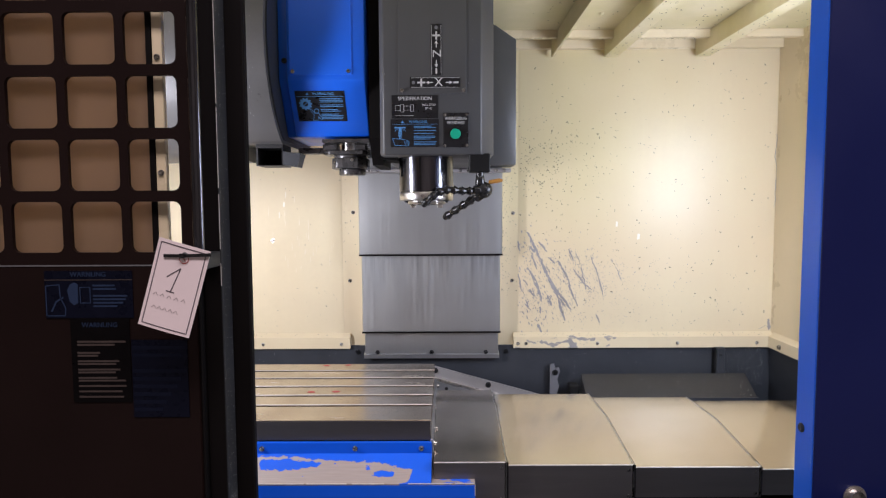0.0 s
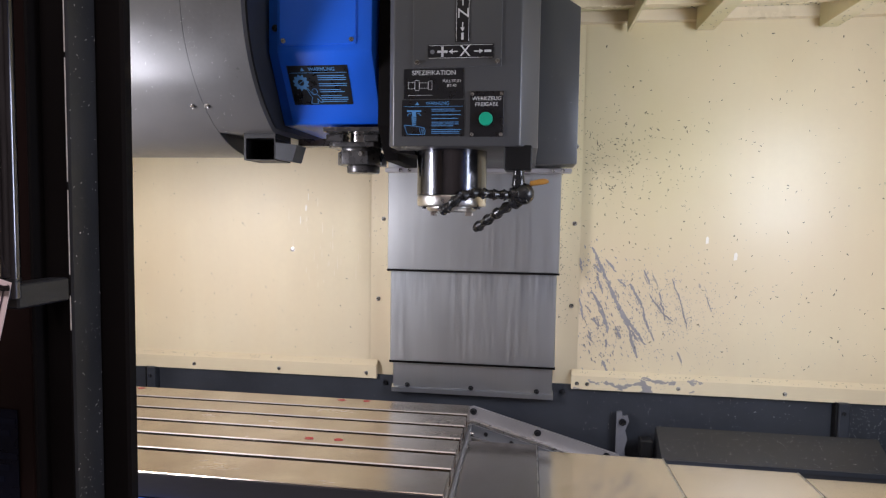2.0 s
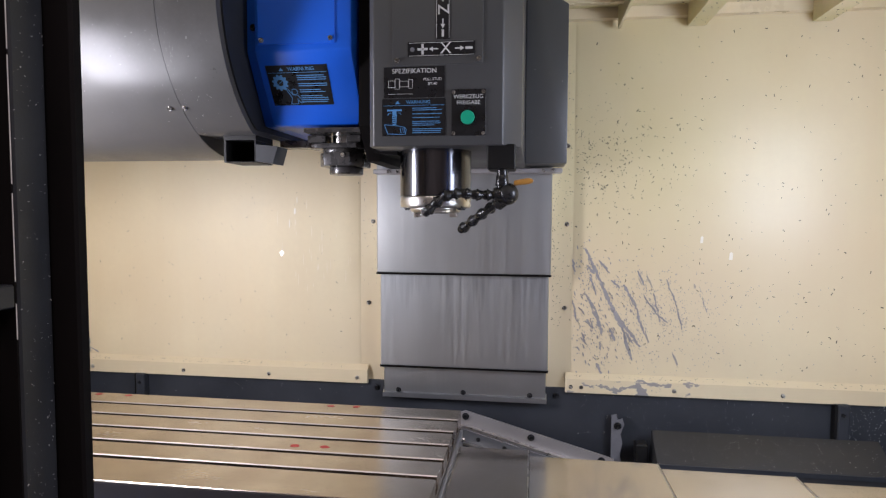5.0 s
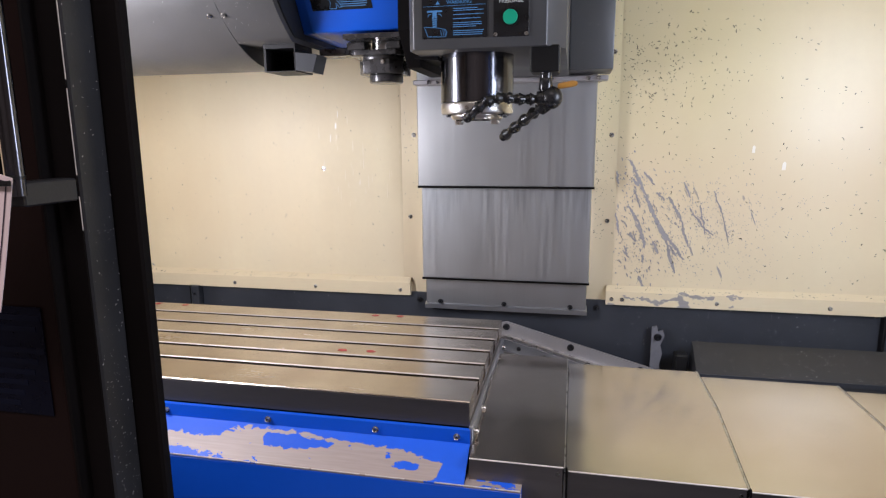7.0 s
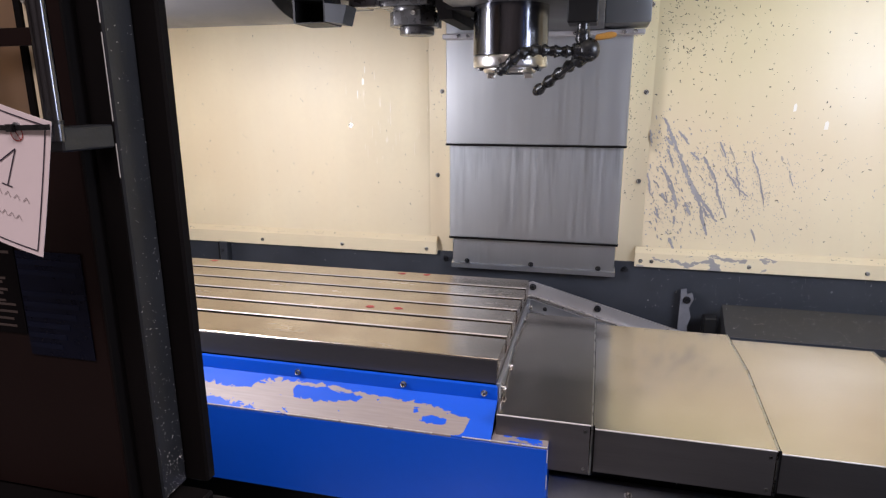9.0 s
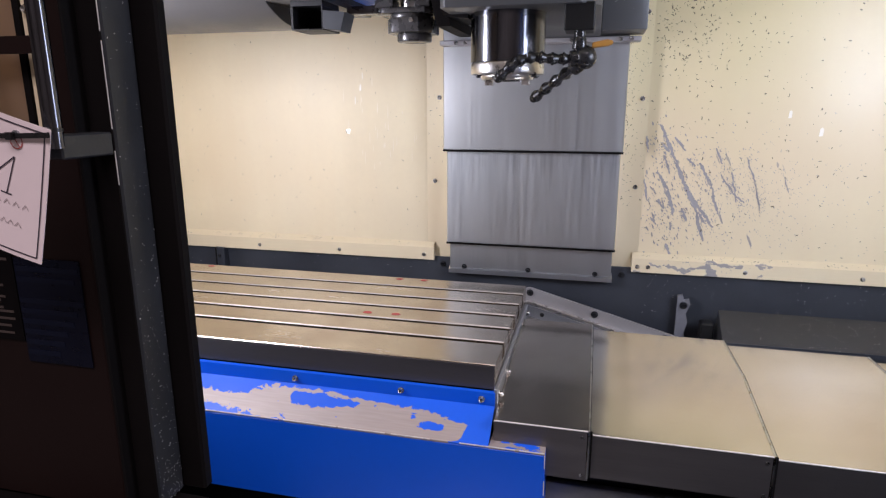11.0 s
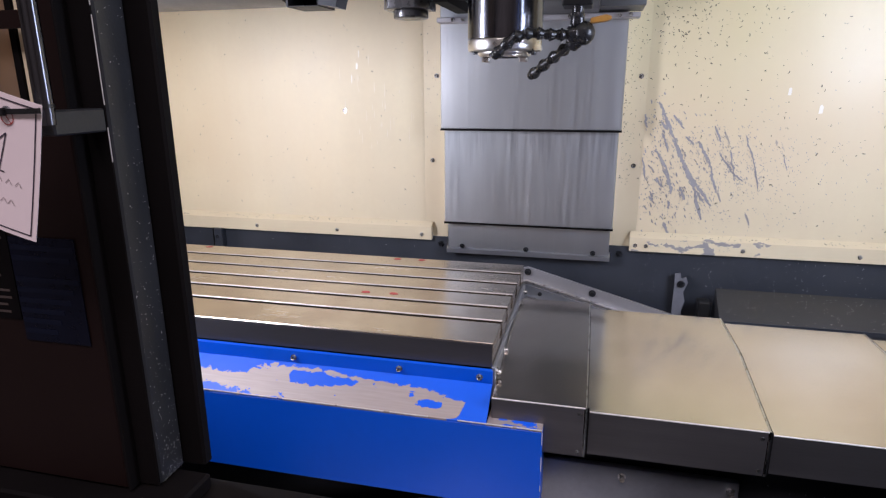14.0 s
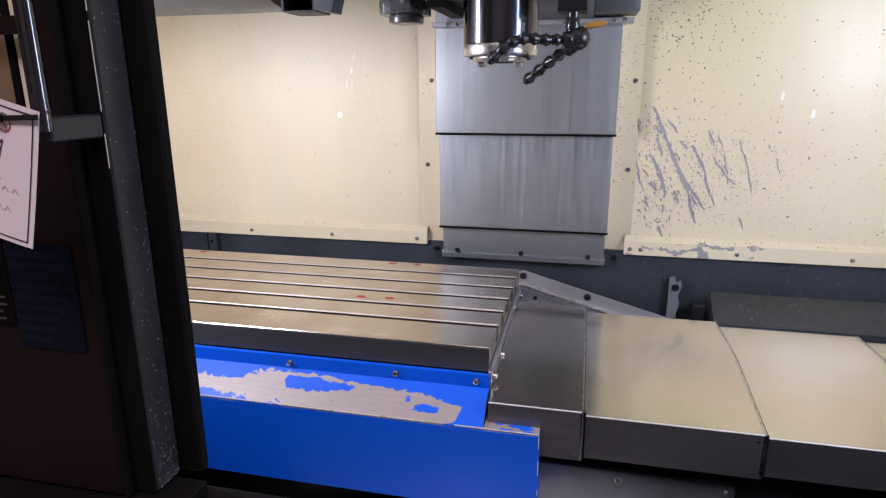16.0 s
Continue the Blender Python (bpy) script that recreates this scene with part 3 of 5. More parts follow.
for a, b, c, d in ((WY0, WY1, WZ1 - 0.03, WZ1), (WY0, WY1, WZ0, WZ0 + 0.03), (WY1 - 0.03, WY1, WZ0 + 0.031, WZ1 - 0.031), (WY0, WY0 + 0.03, WZ0 + 0.031, WZ1 - 0.031)):
    part("window_frame", shape(box, XR - 0.012, XR + 0.02, a, b, c, d, 0.005), CREAM, win)
part("pane", shape(box, XR + 0.006, XR + 0.012, WY0 + 0.029, WY1 - 0.029, WZ0 + 0.029, WZ1 - 0.029), STICKER, win, "dark glass pane")

ct = thing("cabin_ceiling", (0, -0.6, ZT), "cream sheet-metal cabin roof with ribs, greenish grime", "ceiling", kind="structure")
bm = bmesh.new()
box(bm, XL, XR, -0.135, -0.115, 1.836, 1.8595)
box(bm, XL, XR, -0.022, 0.0, 1.831, 1.8595)
for f in bm.faces:
    f.material_index = 1
box(bm, XL, XR, -1.20, 0.0, 1.860, 1.88)
for x, w in ((0.407, 0.003), (0.602, 0.022), (0.905, 0.022), (-0.45, 0.022), (-0.8, 0.022)):
    prism(bm, [(-1.15, 1.8596), (-1.15, 1.802), (-0.0225, 1.802), (-0.0225, 1.8596)], "x", x - w, x + w)
part("roof", bm, GRIMY_CREAM, ct).data.materials.append(CREAM)
for x, y in ((0.50, -0.30), (0.50, -0.07), (0.70, -0.07), (0.75, -0.55), (0.80, -0.07), (1.02, -0.07)):
    socket_bolt(ct, (x, y, 1.8598), (0, 0, -1), 0.006, 0.005, GRIMY_CREAM)

# front of the cabin: sill, and the fixed blue front beside the opening
sill = thing("sill", (0, -1.25, 0), "dark painted lower cabin front and door rail", "sill", kind="structure")
part("apron_panel", shape(box, -1.25, 1.25, -1.32, -1.18, 0.05, 0.825, 0.004), RUBBER, sill)
part("door_rail", shape(box, -1.25, -0.23, -1.28, -1.20, 0.826, 0.846, 0.003), RUBBER, sill)
fr = thing("wall_front", (0.9, -1.19, 0.83), "blue painted cabin front beside the door opening", "wall", kind="structure")
part("post", shape(box, 0.5980, 0.64, -1.2042, -1.1575, 0.826, 1.979, 0.002), BLUE, fr)
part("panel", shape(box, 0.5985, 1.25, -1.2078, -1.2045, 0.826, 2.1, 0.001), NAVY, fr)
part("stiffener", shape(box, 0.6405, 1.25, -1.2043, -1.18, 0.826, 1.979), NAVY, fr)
socket_bolt(fr, (0.5980, -1.175, 0.968), (-1, 0, 0), 0.005, 0.002, BOLT_DARK)
socket_bolt(fr, (0.661, -1.208, 0.874), (0, -1, 0), 0.012, 0.008, BRIGHT)
solid("wall_front_side", shape(box, -1.25, -0.95, -1.196, -1.172, 0.826, 1.979, 0.002), CREAM, "cream inner cabin front behind the door", "wall", "structure")
solid("wall_front_upper", shape(box, -1.25, 1.25, -1.195, -1.14, 1.98, 2.1), DOOR_BROWN, "dark lintel over the door opening", "wall", "structure")

# ---- lamps in the front corners ----
def tube_light(c, half):
    t = thing("work_light", (c[0], c[1], c[2] - half), "slim white work light in the cabin corner", "lamp", "cabin work lights")
    part("housing", shape(box, c[0] - 0.025, c[0] + 0.025, c[1] - 0.135, c[1] - 0.02, c[2] - half, c[2] + half, 0.005), DULL_STEEL, t)
    part("tube", shape(cyl, (c[0], c[1], c[2] - half + 0.02), (c[0], c[1], c[2] + half - 0.02), 0.013), TUBE_GLOW, t, "glowing lamp tube")
    for s in (-1, 1):
        part("cap", shape(cyl, (c[0], c[1], c[2] + s * (half - 0.019)), (c[0], c[1], c[2] + s * (half - 0.002)), 0.016), BLACK, t)


tube_light(TUBE_R, 0.23)
tube_light(TUBE_L, 0.26)

# ---- column way cover ----
cc = thing("column_cover", (0, -0.03, 0.79), "brushed stainless telescopic cover on the machine column", "way cover")
part("upper_plate", shape(box, -0.2375, 0.2375, -0.076, -0.066, 1.150, 1.47, 0.002), UPPER_STEEL, cc)
part("upper_wiper", shape(box, -0.2385, 0.2385, -0.0775, -0.064, 1.1455, 1.1505), RUBBER, cc)
part("side_fold", shape(box, -0.2375, -0.2325, -0.066, 0.004, 1.152, 1.47), STAINLESS, cc)
part("side_fold", shape(box, 0.2325, 0.2375, -0.066, 0.004, 1.152, 1.47), STAINLESS, cc)
part("middle_plate", shape(box, -0.2325, 0.2325, -0.056, -0.046, 0.886, 1.20, 0.002), MIDDLE_STEEL, cc)
part("middle_wiper", shape(box, -0.234, 0.234, -0.0575, -0.044, 0.8815, 0.8865), RUBBER, cc)
part("side_fold", shape(box, -0.2325, -0.2275, -0.046, 0.004, 0.888, 1.138), STAINLESS, cc)
part("side_fold", shape(box, 0.2275, 0.2325, -0.046, 0.004, 0.888, 1.138), STAINLESS, cc)
bm = shape(box, -0.228, 0.228, -0.036, -0.028, 0.806, 0.95, 0.002)
part("lower_plate", bm, LOWER_STEEL, cc)
bm = shape(prism, [(-0.028, 0.810), (-0.040, 0.803), (-0.040, 0.791), (-0.005, 0.791), (-0.005, 0.81)], "x", -0.231, 0.231)
part("bottom_flange", bm, STAINLESS, cc)
for x in (-0.185, 0.0, 0.185):
    socket_bolt(cc, (x, -0.0365, 0.812), (0, -1, -0.2), 0.005, 0.005, BOLT_DARK)

# ---- rear and front covers of the cross slide, saddle ----
SL = 0.28
yc = thing("rear_slide_cover", (0.013, -0.25, 0.6), "roof-shaped steel slide cover with a bolted flashing", "way cover")
def roof_band(bm, top, drop, y0, y1, half):
    pts = [(0.013 - half, top - SL * half), (0.013, top), (0.013 + half, top - SL * half), (0.013 + half, top - drop - SL * half), (0.013, top - drop), (0.013 - half, top - drop - SL * half)]
    return prism(bm, pts, "y", y0, y1)
part("flashing", roof_band(B(), 0.776, 0.040, -0.088, -0.080, 0.395), ROOF_STEEL, yc)
part("flashing_lip", roof_band(B(), 0.740, 0.006, -0.104, -0.0885, 0.395), BRIGHT, yc)
part("rail", roof_band(B(), 0.733, 0.034, -0.112, -0.1045, 0.390), DULL_STEEL, yc)
part("rail_lip", roof_band(B(), 0.702, 0.005, -0.128, -0.1125, 0.390), BRIGHT, yc)
part("roof", roof_band(B(), 0.694, 0.006, -0.60, -0.113, 0.40), ROOF_DARK, yc)
part("upstand", roof_band(B(), 0.735, 0.30, -0.0795, -0.005, 0.39), SLATE, yc)
for x in (-0.34, -0.165, 0.013, 0.19, 0.375):
    socket_bolt(yc, (x, -0.0885, 0.762 - SL * abs(x - 0.013)), (0, -1, 0), 0.0065, 0.006, BOLT_DARK)
for x in (0.05, 0.12, 0.20, 0.29, 0.36):
    socket_bolt(yc, (x, -0.1125, 0.718 - SL * abs(x - 0.013)), (0, -1, 0), 0.004, 0.003, BOLT_DARK)

sd = thing("saddle", (0, -0.35, 0.1), "dark cast saddle under the table", "machine base")
part("body", shape(box, -1.0, 1.10, -0.605, -0.14, 0.30, 0.615, 0.01), DARK_CAST, sd)
part("access_plate", shape(box, 0.02, 0.458, -0.622, -0.606, 0.25, 0.588, 0.006, 2), DULL_STEEL, sd)
for x in (0.258, 0.443):
    socket_bolt(sd, (x, -0.6225, 0.570), (0, -1, 0), 0.005, 0.010, BRIGHT)

fc = thing("front_slide_cover", (-0.03, -0.85, 0.36), "roof-shaped grey steel cover over the front slideways", "way cover")
bm = bmesh.new()
prism(bm, [(-0.45, 0.375), (-0.032, 0.500), (0.39, 0.380), (0.39, 0.368), (-0.032, 0.488), (-0.45, 0.363)], "y", -1.12, -0.716)
part("roof", bm, ROOF_STEEL, fc)
part("fold", shape(box, -0.455, -0.448, -1.12, -0.716, 0.16, 0.376), DULL_STEEL, fc)
part("fold", shape(box, 0.388, 0.395, -1.12, -0.716, 0.16, 0.381), DULL_STEEL, fc)
tray = thing("chip_tray", (0, -0.6, 0.05), "black sheet-metal chip tray under the slides", "tray")
part("pan", shape(box, XL + 0.01, XR - 0.01, -1.17, -0.01, 0.05, 0.10), BLACK, tray)
solid("door_bracket", shape(box, -0.43, -0.31, -1.1795, -1.03, 0.60, 0.655, 0.004), ROOF_STEEL, "grey steel guide bracket low inside the opening", "bracket")

ch = thing("chip_chute", (0.757, -0.1, 0.4), "dark sheet-metal chute box against the back wall", "chute")
bm = shape(prism, [(-0.060, 0.742), (-0.150, 0.684), (-0.150, 0.42), (-0.010, 0.42), (-0.010, 0.60)], "x", 0.506, 1.060, 0.002)
part("box", bm, CHUTE_GREY, ch)
part("lip", shape(box, 0.504, 1.062, -0.153, -0.148, 0.674, 0.6855), SLATE, ch)
part("bracket", shape(box, 0.462, 0.495, -0.09, -0.05, 0.66, 0.71, 0.004), BLACK, ch)

# ---- table, its skirt and the telescopic covers ----
TX0, TX1, TF, TB, TZ = -1.10, 0.016, -0.632, -0.127, 0.815
tb = thing("machine_table", ((TX0 + TX1) / 2, (TF + TB) / 2, 0.62), "ground steel machine table with five lengthwise T-slots", "machine table")
prof = [(TF, 0.767), (TF, TZ - 0.0015), (TF + 0.0015, TZ)]
for k in range(5):
    s = TF + 0.105 + 0.0805 * k
    prof += [(s - 0.0092, TZ), (s - 0.0072, TZ - 0.002), (s - 0.0072, TZ - 0.018), (s - 0.016, TZ - 0.018), (s - 0.016, TZ - 0.031), (s + 0.016, TZ - 0.031), (s + 0.016, TZ - 0.018), (s + 0.0072, TZ - 0.018), (s + 0.0072, TZ - 0.002), (s + 0.0092, TZ)]
prof += [(TB - 0.0015, TZ), (TB, TZ - 0.0015), (TB, 0.767)]
bm = bmesh.new()
prism(bm, prof, "x", TX0, TX1)
top = part("top", bm, TABLE_STEEL, tb)
top.data.materials.append(SLOT_HIGHLIGHT)
# Slot chamfers get a less metallic colour that imitates their bright reflections.
for f in top.data.polygons:
    if 0.4 < f.normal.z < 0.9 and TF + 0.01 < f.center.y + (TF + TB) / 2 < TB - 0.01:
        f.material_index = 1
# Thin sheet over the table's front, far darker than the steel top.
part("front_face", shape(box, TX0, TX1 - 0.001, TF - 0.002, TF, 0.768, TZ - 0.003), TABLE_FRONT, tb, "dark grey sheet over the front face")
part("body", shape(box, TX0 + 0.02, TX1 - 0.01, TF + 0.03, TB - 0.03, 0.616, 0.766, 0.005), BLACK, tb)
part("end_plate", shape(box, 0.0165, 0.0235, TF - 0.01, TB - 0.02, 0.70, 0.772, 0.001), DULL_STEEL, tb)
for y in (-0.17, -0.265, -0.385, -0.53, -0.625):
    socket_bolt(tb, (0.0235, y, 0.757), (1, 0, 0), 0.0055, 0.006, ZINC)
RED_MARKS = [(-0.312, -0.492), (-0.247, -0.489), (-0.897, -0.217), (-0.323, -0.22), (-0.257, -0.216), (-0.985, -0.218)]

sk = thing("table_skirt", (0, 0, 0), "blue painted splash skirt along the table, paint worn through", "splash guard")
prof = [(-0.636, 0.766), (-0.646, 0.766), (-0.646, 0.741), (-0.7140, 0.700), (-0.7140, 0.6965), (-0.7095, 0.6965), (-0.642, 0.737), (-0.636, 0.737)]
bm = bmesh.new()
prism(bm, prof, "x", TX0, 0.019)
part("top_sheet", bm, BLUE_WORN, sk)
part("front_sheet", shape(box, TX0, 0.116, -0.7140, -0.7095, 0.538, 0.6962, 0.0006), BLUE_WORN, sk)
bm = shape(box, 0.0195, 0.116, -0.7140, -0.640, 0.6965, 0.700, 0.0006)
box(bm, 0.1125, 0.116, -0.7090, -0.640, 0.538, 0.696)
part("end_tab", bm, BLUE_WORN, sk)
rnd = random.Random(21)
x = -1.05
while x < 0.11:
    L = rnd.uniform(0.02, 0.16)
    if rnd.random() < 0.85:
        part("bare_edge", shape(box, x, min(x + L, 0.1155), -0.7147, -0.7130, 0.6990, 0.7008), EDGE_BARE_GLINT, sk)
    x += L + rnd.uniform(0.001, 0.012)
z = 0.545
while z < 0.69:
    L = rnd.uniform(0.006, 0.03)
    part("bare_edge", shape(box, 0.1152, 0.1166, -0.7146, -0.7133, z, min(z + L, 0.697)), EDGE_BARE_GLINT, sk)
    z += L + rnd.uniform(0.004, 0.03)
for x in (-0.80, -0.594, -0.374, -0.158, -0.005):
    socket_bolt(sk, (x, -0.6465, 0.753), (0, -1, 0), 0.0042, 0.005, ZINC)


def way_cover(x0, x1, inset, label, steel=COVER_STEEL):
    """One telescopic sheet: a folded top with a ridge, its front, and the lip at its outer edge."""
    i = inset
    yf, zf, yr, zr, yb, zb = -0.690 + i, 0.738 - i, -0.440, 0.766 - i, -0.228 - i * 0.3, 0.761 - i
    outer = [(yf, 0.645), (yf, zf), (yr, zr), (yb, zb), (yb, 0.645)]
    inner = [(yb - 0.003, 0.645), (yb - 0.003, zb - 0.003), (yr, zr - 0.003), (yf + 0.003, zf - 0.003), (yf + 0.003, 0.645)]
    t = thing("way_cover", ((x0 + x1) / 2, -0.44, 0.645), label, "way cover", "telescopic covers beside the table")
    bm = bmesh.new()
    prism(bm, outer + inner, "x", x0, x1)
    part("sheet", bm, steel, t)
    # Thin skin, much darker and rougher than the sheet behind it.
    part("front_face", shape(box, x0, x1 - 0.0045, yf - 0.0012, yf - 0.0002, 0.6455, zf - 0.002), COVER_FRONT, t, "dull dark brownish skin over the sheet's front")
    bm = bmesh.new()
    prism(bm, [(yf - 0.0012, 0.645), (yf - 0.0012, zf + 0.0012), (yr, zr + 0.0012), (yb, zb + 0.0012), (yb, zb), (yr, zr), (yf, zf), (yf, 0.645)], "x", x1 - 0.0025, x1)
    part("lip", bm, BRIGHT, t)
    # Thin pale strip along the fold between top and front.
    part("edge_line", shape(box, x0, x1 - 0.003, yf - 0.0018, yf + 0.0006, zf - 0.0012, zf + 0.0010, 0.0004), EDGE_BARE_GLINT, t, "pale line along the edge")
    bm = bmesh.new()
    prism(bm, [(yf - 0.0016, 0.647), (yf - 0.0016, zf + 0.0016), (yr, zr + 0.0016), (yb, zb + 0.0016), (yb, zb), (yr, zr), (yf, zf), (yf, 0.647)], "x", x1 + 0.0002, x1 + 0.0012)
    part("seam_strip", bm, BOLT_DARK, t)
    part("wiper", shape(box, x1 + 0.0005, x1 + 0.004, yf + 0.001, yf + 0.006, 0.648, zf - 0.002), RUBBER, t)
    for z in (zf - 0.012, 0.655):
        part("rivet", shape(cyl, (x1 - 0.012, yf, z), (x1 - 0.012, yf - 0.002, z), 0.0028, seg=10), BRIGHT, t)
    return t


covers = [way_cover(0.025, 0.188, 0.0, "brushed steel telescopic cover sheet next to the table, column's reflection in its colour", FIRST_STEEL),
          way_cover(0.16, 0.477, 0.012, "brushed steel telescopic cover sheet, pale and smooth"),
          way_cover(0.44, 0.768, 0.022, "brushed steel telescopic cover sheet, pale and smooth"),
          way_cover(0.73, 1.14, 0.032, "scuffed steel telescopic cover sheet reaching the side wall")]

# ---- where the cross slide stands ----
def moved(ob, dx, dy, dz):
    ob.location += Vector((dx, dy, dz))


SLIDE = (-0.003, -0.076, 0.0)
for ob in [tb, sk, sd] + covers:
    moved(ob, *SLIDE)

# ---- tool magazine and changer ----
mg = thing("tool_magazine", (-0.7, -0.41, 1.43), "dark grey drum cover of the tool magazine, flecked with chips", "tool magazine")
MY, MZ, MR = -0.46, 1.700, 0.272
part("drum", shape(cyl, (-1.16, MY, MZ), (-0.4482, MY, MZ), MR, seg=96), DRUM_GREY, mg)
ring = []
for k in range(97):
    a = radians(-60 + 300 * k / 96)
    ring.append((MY + MR * math.cos(a), MZ + MR * math.sin(a)))
ring = [q for q in ring if q[1] > 1.465]
cut = math.sqrt(MR ** 2 - (MZ - 1.465) ** 2)
ring = [(MY + cut, 1.465)] + ring + [(MY - cut, 1.465)]
bm = bmesh.new()
prism(bm, ring, "x", -0.447, -0.335)
part("end_ring", bm, DRUM_GREY, mg)
part("end_lip", shape(cyl, (-0.4481, MY, MZ), (-0.4471, MY, MZ), MR * 0.9985, seg=96), EDGE_GREY, mg)
for s in (-0.471, -0.442):
    a = radians(225)
    p = (s, MY + MR * math.cos(a), MZ + MR * math.sin(a))
    socket_bolt(mg, p, (0, math.cos(a), math.sin(a)), 0.0035, 0.003, BOLT)
# Drum's end face: a darker grey than the drum carries its shade.
part("hub", shape(prism, [(y * 0.97 - 0.006, max(1.474, (z - MZ) * 0.97 + MZ)) for y, z in ring], "x", -0.3349, -0.331), EDGE_GREY, mg)

bc = thing("changer_cover", (-0.22, -0.5, 1.473), "blue painted cover of the tool changer with a warning sticker", "machine cover")
prof = [(-0.36, 1.473), (-0.60, 1.473), (-0.68, 1.595), (-0.68, 1.98), (-0.36, 1.98)]
bm = shape(prism, prof, "x", -0.305, -0.122, 0.004)
part("shell", bm, BLUE, bc)
b2 = bmesh.new()
side = [(-0.36, 1.473), (-0.585, 1.473), (-0.66, 1.600), (-0.66, 1.98), (-0.36, 1.98)]
prism(b2, side, "x", -0.330, -0.300, 0.004)
part("side_fold", b2, BLUE, bc)
part("inspection_plate", shape(box, -0.298, -0.152, -0.6825, -0.679, 1.607, 1.97, 0.0008), BLUE, bc)
for x in (-0.290, -0.160):
    socket_bolt(bc, (x, -0.6825, 1.615), (0, -1, 0), 0.003, 0.004, BOLT)
socket_bolt(bc, (-0.315, -0.661, 1.645), (0, -1, 0), 0.0045, 0.004, BOLT_DARK)


def warning_sticker(parent, sh, w, h, title, seed):
    parent = part("sticker", sh.slab(B(), -w / 2, w / 2, -h / 2, h / 2, 0.0002, 0.0008), STICKER, parent, "black warning sticker with pale blue print")
    lettering(parent, title, sh.at(0.008, h * 0.405), h * 0.125, BLUE_PRINT, "sticker_title", sh.r, sh.u, 0.0012)
    bm = sh.slab(B(), -w / 2 + 0.003, w / 2 - 0.003, h * 0.315, h * 0.325, 0.0008, 0.0012)
    sh.poly(bm, [(-w * 0.29, h * 0.365), (-w * 0.22, h * 0.365), (-w * 0.255, h * 0.45)], 0.0008, 0.0012)
    part("sticker_rule", bm, BLUE_PRINT, parent)
    part("sticker_print", bars(sh, -w * 0.02, w * 0.46, -h * 0.44, h * 0.27, 14, seed, 0.36), BLUE_PRINT, parent)
    return parent


s = Vector((0, -0.08, 0.122))
sh = Sheet((-0.232, -0.6445, 1.541), (1, 0, 0), s)
st = warning_sticker(bc, sh, 0.118, 0.078, "WARNUNG", 5)
def outline(sh, bm, pts, width=0.0009, close=True):
    """A thin printed line along the points."""
    ends = pts[1:] + pts[:1] if close else pts[1:]
    for (u0, v0), (u1, v1) in zip(pts, ends):
        d = Vector((u1 - u0, v1 - v0))
        if d.length < 1e-6:
            continue
        d = d.normalized() * width / 2
        sh.poly(bm, [(u0 - d.y, v0 + d.x), (u0 + d.y, v0 - d.x), (u1 + d.y, v1 - d.x), (u1 - d.y, v1 + d.x)], 0.0008, 0.0013)
    return bm


bm = bmesh.new()
gear, hub = [], []
for i in range(44):
    a, r = 2 * math.pi * i / 44, 0.0158 if i % 4 in (0, 1) else 0.0128
    gear.append((-0.037 + r * math.cos(a), 0.006 + r * math.sin(a)))
    hub.append((-0.037 + 0.0062 * math.cos(a), 0.006 + 0.0062 * math.sin(a)))
k = len(gear)
for i in range(k):
    j = (i + 1) % k
    sh.poly(bm, [gear[i], gear[j], hub[j], hub[i]], 0.0008, 0.0013)
outline(sh, bm, [(-0.041, 0.003), (-0.033, 0.009)], 0.001, False)
part("sticker_drawing", bm, BLUE_PRINT, st)
bm = bmesh.new()
outline(sh, bm, [(-0.013 + 0.0055 * math.cos(i * 0.524), -0.012 + 0.0055 * math.sin(i * 0.524)) for i in range(12)])
outline(sh, bm, [(-0.029, -0.004), (-0.024, -0.008), (-0.018, -0.018), (-0.008, -0.019), (0.001, -0.033), (-0.004, -0.035), (-0.010, -0.026), (-0.010, -0.036), (-0.024, -0.036), (-0.020, -0.024), (-0.026, -0.012)])
part("sticker_drawing", bm, BLUE_PRINT, st)

moved(bc, -0.015, 0.036, 0.011)

ac = thing("tool_changer_arm", (-0.19, -0.52, 1.387), "dark steel tool gripper under the changer cover", "tool changer")
part("base_plate", shape(box, -0.245, -0.13, -0.585, -0.38, 1.464, 1.4725), TOOL_STEEL, ac)
part("arm", shape(prism, [(-0.252, -0.470), (-0.252, -0.530), (-0.236, -0.552), (-0.150, -0.555), (-0.140, -0.540), (-0.140, -0.470)], "z", 1.4370, 1.4475, 0.002), TOOL_STEEL, ac)
part("lug", shape(box, -0.252, -0.214, -0.548, -0.51, 1.448, 1.4635, 0.002), TOOL_STEEL, ac)
part("lug", shape(box, -0.172, -0.142, -0.548, -0.51, 1.448, 1.4635, 0.002), TOOL_STEEL, ac)
part("block", shape(prism, [(-0.232, -0.475), (-0.232, -0.530), (-0.216, -0.556), (-0.162, -0.560), (-0.142, -0.530), (-0.142, -0.475)], "z", 1.402, 1.4285, 0.0015), TOOL_STEEL, ac)
part("shaft", shape(cyl, (-0.187, -0.515, 1.425), (-0.187, -0.515, 1.47), 0.022, seg=32, bevel=0.003), BRIGHT, ac)
part("shaft_collar", shape(cyl, (-0.187, -0.515, 1.4285), (-0.187, -0.515, 1.4365), 0.042, seg=32, bevel=0.002), TOOL_STEEL, ac)
part("pot", shape(cyl, (-0.182, -0.515, 1.386), (-0.182, -0.515, 1.4015), 0.034, seg=32, bevel=0.003), TOOL_STEEL, ac)
part("finger", shape(box, -0.318, -0.2525, -0.53, -0.49, 1.441, 1.456, 0.002), TOOL_STEEL, ac)
